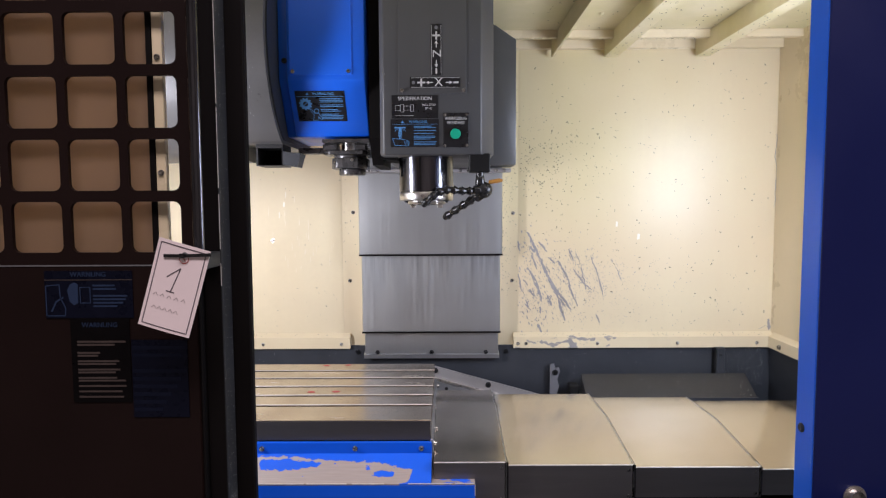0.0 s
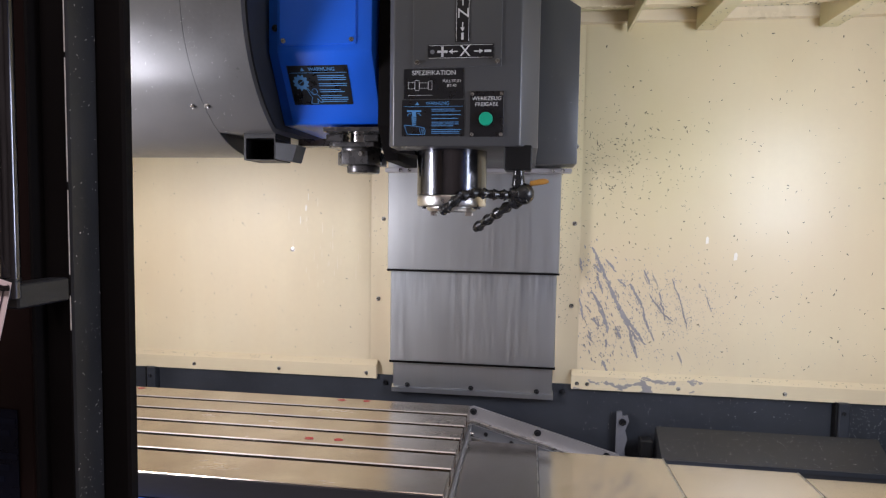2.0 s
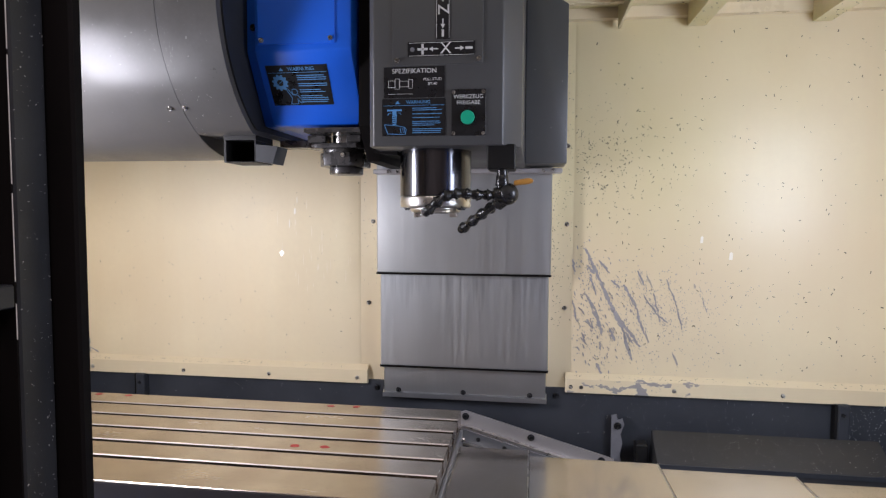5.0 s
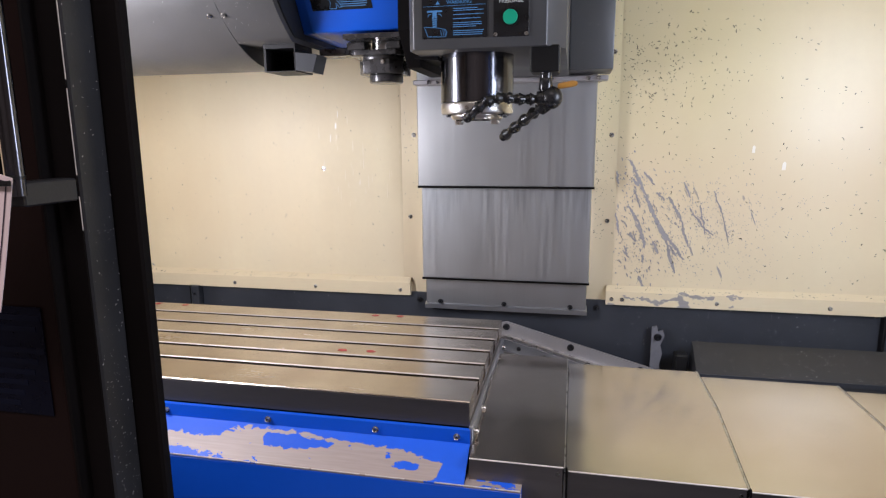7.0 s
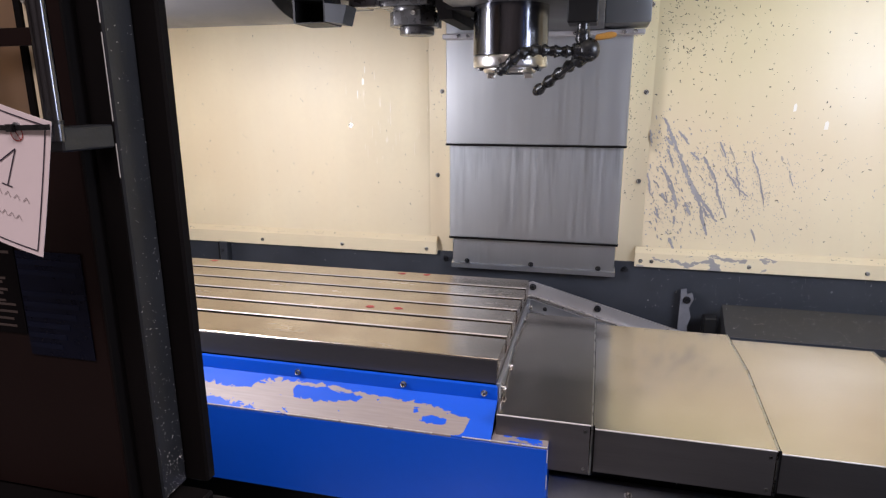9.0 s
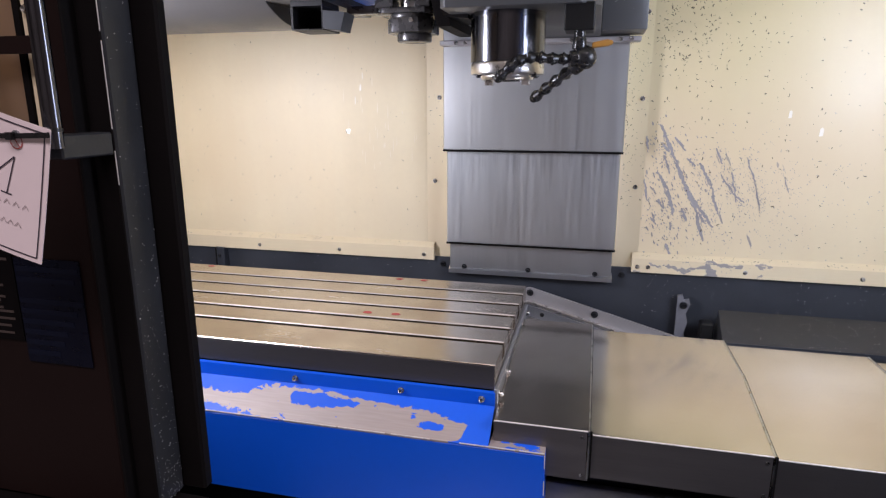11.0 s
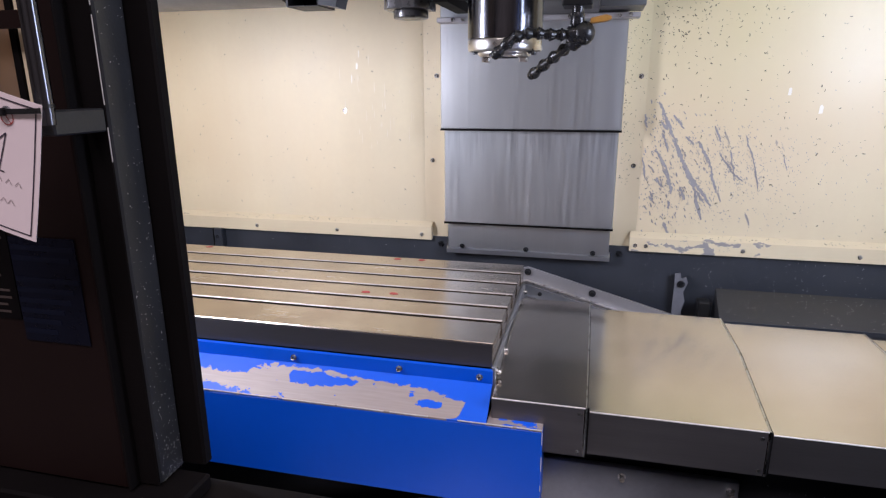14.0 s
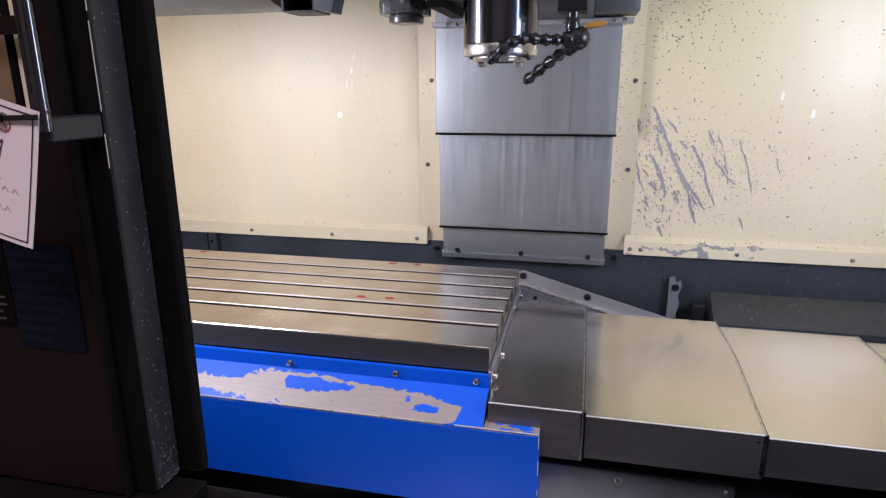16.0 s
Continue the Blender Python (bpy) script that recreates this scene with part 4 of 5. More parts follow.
socket_bolt(ac, (-0.176, -0.559, 1.423), (0, -1, 0), 0.003, 0.003, BRIGHT)
moved(ac, -0.008, 0.010, 0.005)
pk = thing("tool_pot", (-0.376, -0.54, 1.41), "black open tool pot below the magazine", "tool holder")
bm = bmesh.new()
for a in ((-0.409, -0.343, -0.58, -0.50, 1.4545, 1.4645), (-0.409, -0.343, -0.58, -0.50, 1.4110, 1.4125), (-0.409, -0.4045, -0.58, -0.50, 1.413, 1.454), (-0.3455, -0.343, -0.58, -0.50, 1.413, 1.454)):
    box(bm, *a)
part("frame", bm, BLACK, pk, "black sheet frame")
part("backing", shape(box, -0.4040, -0.3460, -0.515, -0.505, 1.4130, 1.4540), RUBBER, pk)
part("flap", shape(prism, [(-0.3425, 1.446), (-0.298, 1.441), (-0.308, 1.408), (-0.3425, 1.413)], "y", -0.58, -0.53), EDGE_GREY, pk)

moved(pk, -0.007, 0.0, 0.001)
moved(mg, -0.012, 0.0, 0.0)

# ---- spindle head ----
hd = thing("milling_unit", (0.03, -0.4, 1.42), "charcoal painted spindle head with operating labels", "milling unit")
plan = [(-0.090, -0.16), (-0.090, -0.688), (-0.080, -0.700), (0.146, -0.700), (0.178, -0.655), (0.178, -0.16)]
bm = bmesh.new()
prism(bm, plan, "z", 1.4175, 2.05, 0.0025)
part("front_housing", bm, CHARCOAL, hd)
bm = bmesh.new()
prism(bm, [(0.1785, 1.422), (0.279, 1.422), (0.279, 1.800), (0.212, 1.845), (0.1785, 1.845)], "y", -0.2445, -0.120, 0.003)
part("rear_housing", bm, CHARCOAL, hd)
part("bottom_flange", shape(box, -0.223, 0.273, -0.163, -0.122, 1.405, 1.4172, 0.002), ROOF_STEEL, hd)
for x in (-0.19, -0.165, 0.10, 0.125, 0.215, 0.24):
    socket_bolt(hd, (x + 0.010, -0.1635, 1.411), (0, -1, 0), 0.0035, 0.007, BOLT)
part("cover_plate", shape(box, -0.045, 0.112, -0.7025, -0.7, 1.556, 2.0, 0.0008), CHARCOAL, hd)
for x in (-0.037, 0.105):
    socket_bolt(hd, (x, -0.7025, 1.564), (0, -1, 0), 0.003, 0.004, BOLT)
part("side_shroud", shape(prism, [(-0.60, 1.40), (-0.66, 1.46), (-0.64, 2.0), (-0.40, 2.0), (-0.40, 1.40)], "x", -0.1185, -0.0915), RUBBER, hd, "black gap shroud")
part("shroud_foot", shape(prism, [(-0.118, 1.445), (-0.055, 1.422), (-0.055, 1.410), (-0.100, 1.415)], "y", -0.62, -0.50), RUBBER, hd)


def axis_label(c, r, u, letter):
    sh = Sheet(c, r, u)
    bl = part("axis_label", sh.slab(B(), -0.058, 0.058, -0.0125, 0.0125, 0, 0.0008), STICKER, hd, "black axis label with white symbols")
    for v in (-0.0112, 0.0105):
        part("label_rim", sh.slab(B(), -0.056, 0.056, v, v + 0.0007, 0.0008, 0.0011), WHITE_PRINT, bl)
    lettering(bl, letter, sh.at(0.008, 0), 0.027, WHITE_PRINT, "axis_letter", sh.r, sh.u, 0.0012)
    part("plus_sign", sh.slab(sh.slab(B(), -0.041, -0.023, -0.002, 0.002, 0.0008, 0.0014), -0.034, -0.030, -0.009, 0.009, 0.0008, 0.0014), WHITE_PRINT, bl)
    part("minus_sign", sh.slab(B(), 0.042, 0.054, -0.002, 0.002, 0.0008, 0.0014), WHITE_PRINT, bl)
    for q, d in ((-0.011, -1), (0.030, 1)):
        bm = sh.slab(B(), q - 0.006, q + 0.006, -0.001, 0.001, 0.0008, 0.0014)
        sh.poly(bm, [(q + d * 0.010, 0), (q + d * 0.003, 0.004), (q + d * 0.003, -0.004)], 0.0008, 0.0015)
        part("arrow", bm, WHITE_PRINT, bl)
    part("axis_dot", sh.poly(B(), [(-0.050 + 0.004 * math.cos(i * 0.524), 0.004 * math.sin(i * 0.524)) for i in range(12)], 0.0008, 0.0013), PRIMER, bl)


axis_label((0.040, -0.7026, 1.582), (1, 0, 0), (0, 0, 1), "X")
axis_label((0.043, -0.7026, 1.656), (0, 0, -1), (1, 0, 0), "Z")
sh = Sheet((-0.007, -0.7003, 1.5275), (1, 0, 0), (0, 0, 1))
pl = part("specification_plate", sh.slab(B(), -0.054, 0.053, -0.027, 0.026, 0, 0.0008), STICKER, hd, "black specification plate with white print")
lettering(pl, "SPEZIFIKATION", sh.at(0, 0.0185), 0.0115, WHITE_PRINT, "plate_title", lift=0.0012)
lettering(pl, "PULL STUD", sh.at(0.032, 0.004), 0.0065, WHITE_PRINT, "plate_text", lift=0.0012)
lettering(pl, "BT-40", sh.at(0.032, -0.004), 0.0065, WHITE_PRINT, "plate_text", lift=0.0012)
bm = bmesh.new()
for u0, u1, v in ((-0.046, -0.034, 0.006), (-0.034, -0.026, 0.009), (-0.026, -0.010, 0.005), (-0.010, -0.003, 0.008)):
    for a in ((u0, u1, v - 0.0006, v), (u0, u1, -v, -v + 0.0006), (u0, u0 + 0.0006, -v, v), (u1 - 0.0006, u1, -v, v)):
        sh.slab(bm, *a[:2], a[2] - 0.003, a[3] - 0.003, 0.0008, 0.0013)
sh.slab(bm, -0.046, -0.003, -0.0205, -0.020, 0.0008, 0.0013)
part("plate_drawing", bm, WHITE_PRINT, pl)
sh = Sheet((-0.008, -0.7003, 1.467), (1, 0, 0), (0, 0, 1))
st = warning_sticker(hd, sh, 0.112, 0.064, "WARNUNG", 9)
bm = bmesh.new()
sh.slab(bm, -0.047, -0.021, 0.011, 0.014, 0.0008, 0.0014)
sh.slab(bm, -0.0375, -0.0305, 0.004, 0.011, 0.0008, 0.0014)
for k in range(5):
    v = 0.003 - 0.0035 * k
    w2 = 0.0045 - 0.0003 * k
    sh.poly(bm, [(-0.034 - w2, v), (-0.034 + w2, v + 0.0012), (-0.034 + w2, v - 0.001), (-0.034 - w2, v - 0.0022)], 0.0008, 0.0014)
outline(sh, bm, [(-0.046, 0.004), (-0.044, 0.008), (-0.040, 0.008)], 0.0009, False)
outline(sh, bm, [(-0.022, 0.004), (-0.024, 0.008), (-0.028, 0.008)], 0.0009, False)
outline(sh, bm, [(-0.052, -0.012), (-0.030, -0.014), (-0.016, -0.017), (-0.013, -0.021), (-0.015, -0.029), (-0.026, -0.029), (-0.046, -0.028)])
for q in (-0.024, -0.020, -0.017):
    outline(sh, bm, [(q, -0.018), (q + 0.002, -0.027)], 0.0008, False)
part("sticker_drawing", bm, BLUE_PRINT, st)
rp = part("release_plate", shape(box, 0.058, 0.117, -0.7022, -0.7001, 1.434, 1.513, 0.0006), STICKER, hd, "black plate with a green push button")
for w, z in (("WERKZEUG", 1.500), ("FREIGABE", 1.490)):
    lettering(rp, w, (0.0875, -0.7022, z), 0.0095, WHITE_PRINT, "plate_title", lift=0.0006)
part("button_ring", shape(cyl, (0.0865, -0.7022, 1.4645), (0.0865, -0.7045, 1.4645), 0.0145, seg=32), BLACK, rp)
part("button", shape(cyl, (0.0865, -0.7046, 1.4645), (0.0865, -0.710, 1.4645), 0.0122, 0.0115, seg=32, bevel=0.001), GREEN, rp, "green tool release button")
for x in (0.062, 0.113):
    for z in (1.438, 1.508):
        socket_bolt(rp, (x, -0.7022, z), (0, -1, 0), 0.0022, 0.002, BOLT)

SX, SY = 0.013, -0.598
sp = thing("spindle", (SX, SY, 1.295), "polished dark spindle sleeve with a bright nose ring", "spindle")
part("sleeve", shape(cyl, (SX, SY, 1.335), (SX, SY, 1.4225), 0.0675, seg=64), CHROME, sp)
part("nose_ring", shape(cyl, (SX, SY, 1.313), (SX, SY, 1.3348), 0.0672, seg=64, bevel=0.004), BRIGHT, sp)
part("taper_ring", shape(cyl, (SX, SY, 1.304), (SX, SY, 1.3128), 0.046, 0.050, seg=48, bevel=0.002), BRIGHT, sp)
# Solid black disc stands in for the shade inside the bore.
part("taper_bore_dark", shape(cyl, (SX, SY, 1.3025), (SX, SY, 1.3039), 0.024, seg=32), BLACK, sp)
for s in (-1, 1):
    part("drive_key", shape(box, SX + s * 0.034 - 0.007, SX + s * 0.034 + 0.007, SY - 0.009, SY + 0.009, 1.2955, 1.3038, 0.0015), BRIGHT, sp)
for i in range(6):
    a = radians(30 + 60 * i)
    socket_bolt(sp, (SX + 0.057 * math.cos(a), SY + 0.057 * math.sin(a), 1.313), (0, 0, -1), 0.0045, 0.003, BOLT_DARK)

cb = thing("coolant_valve", (0.143, -0.67, 1.33), "black coolant block with a ball valve and amber lever", "coolant nozzle")
part("block", shape(box, 0.117, 0.166, -0.69, -0.63, 1.379, 1.4225, 0.002), BLACK, cb)
part("nipple", shape(cyl, (0.143, -0.675, 1.345), (0.143, -0.675, 1.3785), 0.0095, seg=20), PLASTIC, cb)
part("collar", shape(cyl, (0.143, -0.675, 1.350), (0.143, -0.675, 1.370), 0.0125, 0.0105, seg=20, bevel=0.002), PLASTIC, cb)
bm = shape(ball, (0.153, -0.675, 1.337), 0.0195)
cyl(bm, (0.128, -0.68, 1.335), (0.150, -0.675, 1.337), 0.0125, 0.015, seg=20, bevel=0.002)
cyl(bm, (0.133, -0.660, 1.318), (0.150, -0.672, 1.334), 0.012, 0.015, seg=20, bevel=0.002)
part("valve_body", bm, PLASTIC, cb)
bm = bmesh.new()
prism(bm, [(0.163, 1.351), (0.188, 1.354), (0.197, 1.357), (0.197, 1.362), (0.188, 1.365), (0.163, 1.360)], "y", -0.682, -0.670, 0.0025)
part("lever", bm, AMBER, cb, "amber plastic lever")
part("small_lever", shape(prism, [(0.105, 1.292), (0.132, 1.312), (0.128, 1.320), (0.103, 1.298)], "y", -0.672, -0.662, 0.002), PLASTIC, cb)


def segment_hose(points, n, label):
    """A chain of ball-and-cup segments along a curve."""
    t = thing("coolant_hose", points[0], label, "coolant hose", "segmented coolant hoses")
    pts = [Vector(p) for p in points]
    def along(f):
        f *= len(pts) - 1
        i = min(int(f), len(pts) - 2)
        u = f - i
        p0, p1, p2, p3 = pts[max(i - 1, 0)], pts[i], pts[i + 1], pts[min(i + 2, len(pts) - 1)]
        return 0.5 * (2 * p1 + (p2 - p0) * u + (2 * p0 - 5 * p1 + 4 * p2 - p3) * u * u + (3 * p1 - p0 - 3 * p2 + p3) * u ** 3)
    for k in range(n):
        a, b = along(k / n), along((k + 1) / n)
        d = b - a
        bm = shape(cyl, a, a + d * 0.25, 0.0088, 0.0072, seg=18)
        cyl(bm, a + d * 0.25, a + d * 0.70, 0.0066, 0.0100, seg=18)
        cyl(bm, a + d * 0.70, a + d * 0.86, 0.0108, 0.0106, seg=18)
        cyl(bm, a + d * 0.86, b, 0.0086, 0.0078, seg=18)
        part("segment", bm, PLASTIC, t)
    d = (pts[-1] - pts[-2]).normalized()
    part("nozzle", shape(ball, pts[-1] + d * 0.002, 0.0082, (1, 1, 1)), PLASTIC, t)
    return t


hoses = [segment_hose([(0.130, -0.680, 1.335), (0.100, -0.685, 1.335), (0.068, -0.690, 1.338), (0.040, -0.692, 1.330), (0.012, -0.690, 1.306)], 7, "black segmented coolant hose curving across the spindle nose"),
         segment_hose([(0.133, -0.660, 1.320), (0.112, -0.640, 1.307), (0.088, -0.61, 1.291), (0.062, -0.58, 1.273)], 4, "black segmented coolant hose pointing down at the table")]
moved(hd, -0.012, 0.038, 0.013)
for ob in [sp, cb] + hoses:
    moved(ob, -0.010, 0.038, 0.011)

# ---- sliding door ----
dr = thing("door_1", (-0.75, -1.22, 0.84), "dark brown-black sliding cabin door, half open, with a perforated window", "door", kind="structure")
DX0, DX1, DY = -1.20, -0.2963, -1.25
part("panel", shape(box, DX0, DX1, DY, DY + 0.034, 0.848, 1.2319, 0.003), DOOR_BROWN, dr)
part("window_rule", shape(box, DX0, DX1, DY - 0.001, DY, 1.2299, 1.2318), DULL_STEEL, dr)
# grid plate with rounded holes, one bar mesh a side
HW = 0.0708
cols = [-0.316 - HW - 0.0828 * i for i in range(10)]
rows_z = [1.2489 + 0.0859 * i for i in range(8)]
bm = bmesh.new()
gy0, gy1 = DY, DY + 0.006
def rounded(u0, u1, v0, v1, r, n=4):
    pts = []
    for cx, cz, a0 in ((u1 - r, v1 - r, 0), (u0 + r, v1 - r, 90), (u0 + r, v0 + r, 180), (u1 - r, v0 + r, 270)):
        for k in range(n + 1):
            a = radians(a0 + 90 * k / n)
            pts.append((cx + r * math.cos(a), cz + r * math.sin(a)))
    return pts
def cell(bm, c0, c1, d0, d1, hole):
    """A rectangular cell of plate with a rounded hole: front, back and the hole's wall."""
    inner = rounded(*hole, 0.010)
    k = len(inner) // 4
    corners = [(c1, d1), (c0, d1), (c0, d0), (c1, d0)]
    for y in (gy0, gy1):
        iv = [bm.verts.new((u, y, v)) for u, v in inner]
        cv = [bm.verts.new((u, y, v)) for u, v in corners]
        for q in range(4):
            arc = iv[q * k:(q + 1) * k]
            for a, b in zip(arc, arc[1:]):
                bm.faces.new((cv[q], a, b))
            nxt = iv[((q + 1) * k) % len(iv)]
            bm.faces.new((cv[q], arc[-1], nxt, cv[(q + 1) % 4]))
        if y == gy0:
            first = iv
        else:
            for i in range(len(iv)):
                j = (i + 1) % len(iv)
                bm.faces.new((first[i], first[j], iv[j], iv[i]))
for cx in cols:
    for rz in rows_z:
        cell(bm, cx - 0.0058, cx + HW + 0.0062, rz - 0.0075, rz + 0.0784, (cx, cx + HW, rz, rz + 0.0707))
right = cols[0] + HW + 0.0062
left = cols[-1] - 0.0058
box(bm, right, DX1, gy0, gy1, 1.2318, 1.975)
box(bm, DX0, left, gy0, gy1, 1.2318, 1.975)
box(bm, left, right, gy0, gy1, 1.2319, rows_z[0] - 0.0075)
box(bm, left, right, gy0, gy1, rows_z[-1] + 0.0784, 1.975)
bmesh.ops.recalc_face_normals(bm, faces=bm.faces[:])
part("window_grid", bm, DOOR_BROWN, dr, "dark perforated guard plate")
part("pane", shape(box, DX0, -0.3647, DY + 0.020, DY + 0.025, 1.2351, 1.97), BROWN_PANE, dr, "brown stained plastic pane")
part("pane_edge", shape(box, -0.3642, -0.3571, DY + 0.016, DY + 0.03, 1.2351, 1.97), RUBBER, dr)
part("pane_trim", shape(box, -0.3566, -0.3427, DY + 0.018, DY + 0.028, 1.2351, 1.97, 0.001), CREAM, dr, "pale window trim strip")
for z in (1.36, 1.52, 1.68):
    socket_bolt(dr, (-0.3494, DY + 0.018, z), (0, -1, 0), 0.003, 0.003, BOLT)
part("stile", shape(box, -0.2953, -0.2918, DY - 0.003, DY + 0.034, 0.848, 1.975, 0.0015), RUBBER, dr)
GX, GY = -0.2672, -1.2377
part("grip_flange", shape(box, GX - 0.0243, GX, GY + 0.0020, GY + 0.0430, 0.848, 1.975, 0.003), EDGE_GREY, dr, "dusty grey edge profile")
# Black strip stands in for the shade on the profile's front.
part("grip_front_shade", shape(box, GX - 0.0243, GX - 0.0003, GY - 0.0002, GY + 0.0018, 0.849, 1.974, 0.0005), RUBBER, dr, "black strip for the shaded front of the profile")
# Pale segments draw the glint that runs down the door edge.
for z0, z1 in ((1.20, 1.232), (1.252, 1.33), (1.338, 1.45), (1.455, 1.60), (1.61, 1.80)):
    part("edge_line", shape(box, GX - 0.0005, GX + 0.0003, GY - 0.0005, GY + 0.0006, z0, z1, 0.0003), EDGE_BARE_GLINT, dr, "pale line along the edge")
part("seal", shape(box, GX - 0.0173, GX + 0.0265, GY + 0.0432, GY + 0.0580, 0.848, 1.975, 0.0025), RUBBER, dr, "black rubber edge seal")
HX, HY = -0.2735, -1.296
part("handle", shape(cyl, (HX, HY, 1.238), (HX, HY, 1.66), 0.0072, seg=24), CHROME, dr, "slim steel pull rod")
for z0, z1 in ((1.2285, 1.2495), (1.66, 1.675)):
    part("handle_bracket", shape(box, GX - 0.0195, GX, HY, GY - 0.0006, z0, z1, 0.0015), EDGE_GREY, dr)


def door_sticker(u0, u1, v0, v1, material, title, title_mat, seed, lines=True):
    sh = Sheet(((u0 + u1) / 2, DY - 0.001, (v0 + v1) / 2))
    w, h = u1 - u0, v1 - v0
    global st
    st = part("sticker", sh.slab(B(), -w / 2, w / 2, -h / 2, h / 2, 0, 0.0008), material, dr, "dark door sticker with faint print")
    if title:
        lettering(st, title, sh.at(0, h * 0.42), 0.0095, title_mat, "sticker_title", lift=0.0012)
    return sh, w, h


sh, w, h = door_sticker(-0.5101, -0.3867, 1.1572, 1.2237, NAVY_STICKER, "WARNUNG", DIM_BLUE_PRINT, 3)
part("sticker_rule", sh.slab(B(), -w / 2, w / 2, 0.020, 0.021, 0.0008, 0.0012), DIM_PRINT, st)
part("sticker_print", bars(sh, 0.006, 0.055, -0.019, 0.015, 7, 4, 0.5), DIM_BLUE_PRINT, st)
bm = sh.poly(B(), [(-0.030, 0.006), (-0.026, 0.014), (-0.020, 0.017), (-0.015, 0.014), (-0.015, -0.012), (-0.021, -0.015), (-0.027, -0.010)], 0.0008, 0.0013)
outline(sh, bm, [(-0.060, -0.030), (-0.060, 0.012), (-0.041, 0.014), (-0.040, -0.004), (-0.033, -0.020), (-0.034, -0.030)], 0.0013)
outline(sh, bm, [(-0.012, 0.010), (0.002, 0.010), (0.002, -0.012), (-0.012, -0.012)], 0.0012)
outline(sh, bm, [(-0.053, -0.024), (-0.046, -0.010), (-0.036, -0.004)], 0.0022, False)
part("sticker_drawing", bm, DIM_BLUE_PRINT, st)
sh, w, h = door_sticker(-0.4766, -0.3934, 1.0366, 1.1567, GLOSS_BLACK, "WARNUNG", DIM_BLUE_PRINT, 5)
for k, (v0, v1, n, reach) in enumerate(((0.016, 0.029, 3, 0.039), (0.005, 0.013, 2, 0.015), (-0.019, 0.001, 5, 0.026), (-0.054, -0.023, 8, 0.036))):
    part("sticker_print", bars(sh, -0.033, reach, v0, v1, n, 6 + k, 0.62), DIM_PRINT, st)
sh, w, h = door_sticker(-0.392, -0.313, 1.0148, 1.1259, NAVY_STICKER, "", None, 7)
bars_bm = bars(sh, -0.038, 0.038, -0.05, 0.05, 9, 8, 0.5)
part("sticker_print", bars_bm, mat("dim_navy_print", (0.0055, 0.0075, 0.019), 0.4, vary=0.2, spec=0.15), st)

# ---- paper tag tied to the handle ----
tg = thing("paper_tag", (-0.297, -1.320, 1.145), "white card tag marked 1, hanging askew from the handle", "tag")
sh = Sheet((-0.297, -1.320, 1.2085), (0.958, 0, -0.285), (0.285, 0, 0.958))
w, h = 0.068, 0.117
bm = bmesh.new()
N = 8
grid = [[bm.verts.new(sh.at(-w / 2 + w * i / N, -h / 2 + h * j / N, 0.004 * math.sin(i / N * 3.0) * 0.5 + 0.003 * (j / N) ** 2)) for j in range(N + 1)] for i in range(N + 1)]
for i in range(N):
    for j in range(N):
        bm.faces.new((grid[i][j], grid[i + 1][j], grid[i + 1][j + 1], grid[i][j + 1]))
ex = bmesh.ops.extrude_face_region(bm, geom=bm.faces[:])
bmesh.ops.translate(bm, vec=sh.n * -0.0006, verts=[v for v in ex["geom"] if isinstance(v, bmesh.types.BMVert)])
bmesh.ops.recalc_face_normals(bm, faces=bm.faces[:])
card = part("card", bm, PAPER, tg)


def on_card(u, v, lift=0.0):
    i, j = u / w + 0.5, v / h + 0.5
    return sh.at(u, v, 0.004 * math.sin(i * 3.0) * 0.5 + 0.003 * j * j + lift)


def ink_line(pts, width, material, name):
    bm = bmesh.new()
    for (u0, v0), (u1, v1) in zip(pts, pts[1:]):
        n = max(1, int(math.hypot(u1 - u0, v1 - v0) / 0.006))
        d = Vector((u1 - u0, v1 - v0)).normalized() * width / 2
        px, py = -d.y, d.x
        prev = None
        for k in range(n + 1):
            u, v = u0 + (u1 - u0) * k / n, v0 + (v1 - v0) * k / n
            pair = (bm.verts.new(on_card(u + px, v + py, 0.0006)), bm.verts.new(on_card(u - px, v - py, 0.0006)))
            if prev:
                bm.faces.new((prev[0], prev[1], pair[1], pair[0]))
            prev = pair
    part(name, bm, material, card)


e = 0.0045
ink_line([(-w / 2 + e, -h / 2 + e), (w / 2 - e, -h / 2 + e), (w / 2 - e, h / 2 - e), (-w / 2 + e, h / 2 - e), (-w / 2 + e, -h / 2 + e)], 0.0011, INK, "card_border")
ink_line([(-0.012, 0.012), (0.003, 0.027), (-0.003, -0.006)], 0.0011, INK, "numeral")
ink_line([(-0.009, -0.006), (0.002, -0.006)], 0.0011, INK, "numeral")
for a, b, v in ((-0.024, 0.022, -0.013), (-0.022, 0.014, -0.030)):
    for k in range(5):
        q = a + (b - a) * k / 5
        ink_line([(q, v - 0.002), (q + 0.003, v + 0.002), (q + 0.006, v - 0.002)], 0.0007, FADED_INK, "pencil_scrawl")
ring = [(0.004 + 0.0058 * math.cos(i * 0.4189), 0.040 + 0.0058 * math.sin(i * 0.4189)) for i in range(16)]
ink_line(ring, 0.0009, RED, "printed_ring")
ink_line([(0.000, 0.044), (0.008, 0.036)], 0.0009, RED, "printed_ring")
eye = on_card(0.004, 0.046, 0.001)
bm = bmesh.new()
strap = [on_card(-0.022, 0.037, 0.0016), on_card(0.002, 0.044, 0.0022), on_card(w / 2 + 0.002, 0.055, 0.0030), Vector((HX - 0.004, HY - 0.0085, 1.2535))]
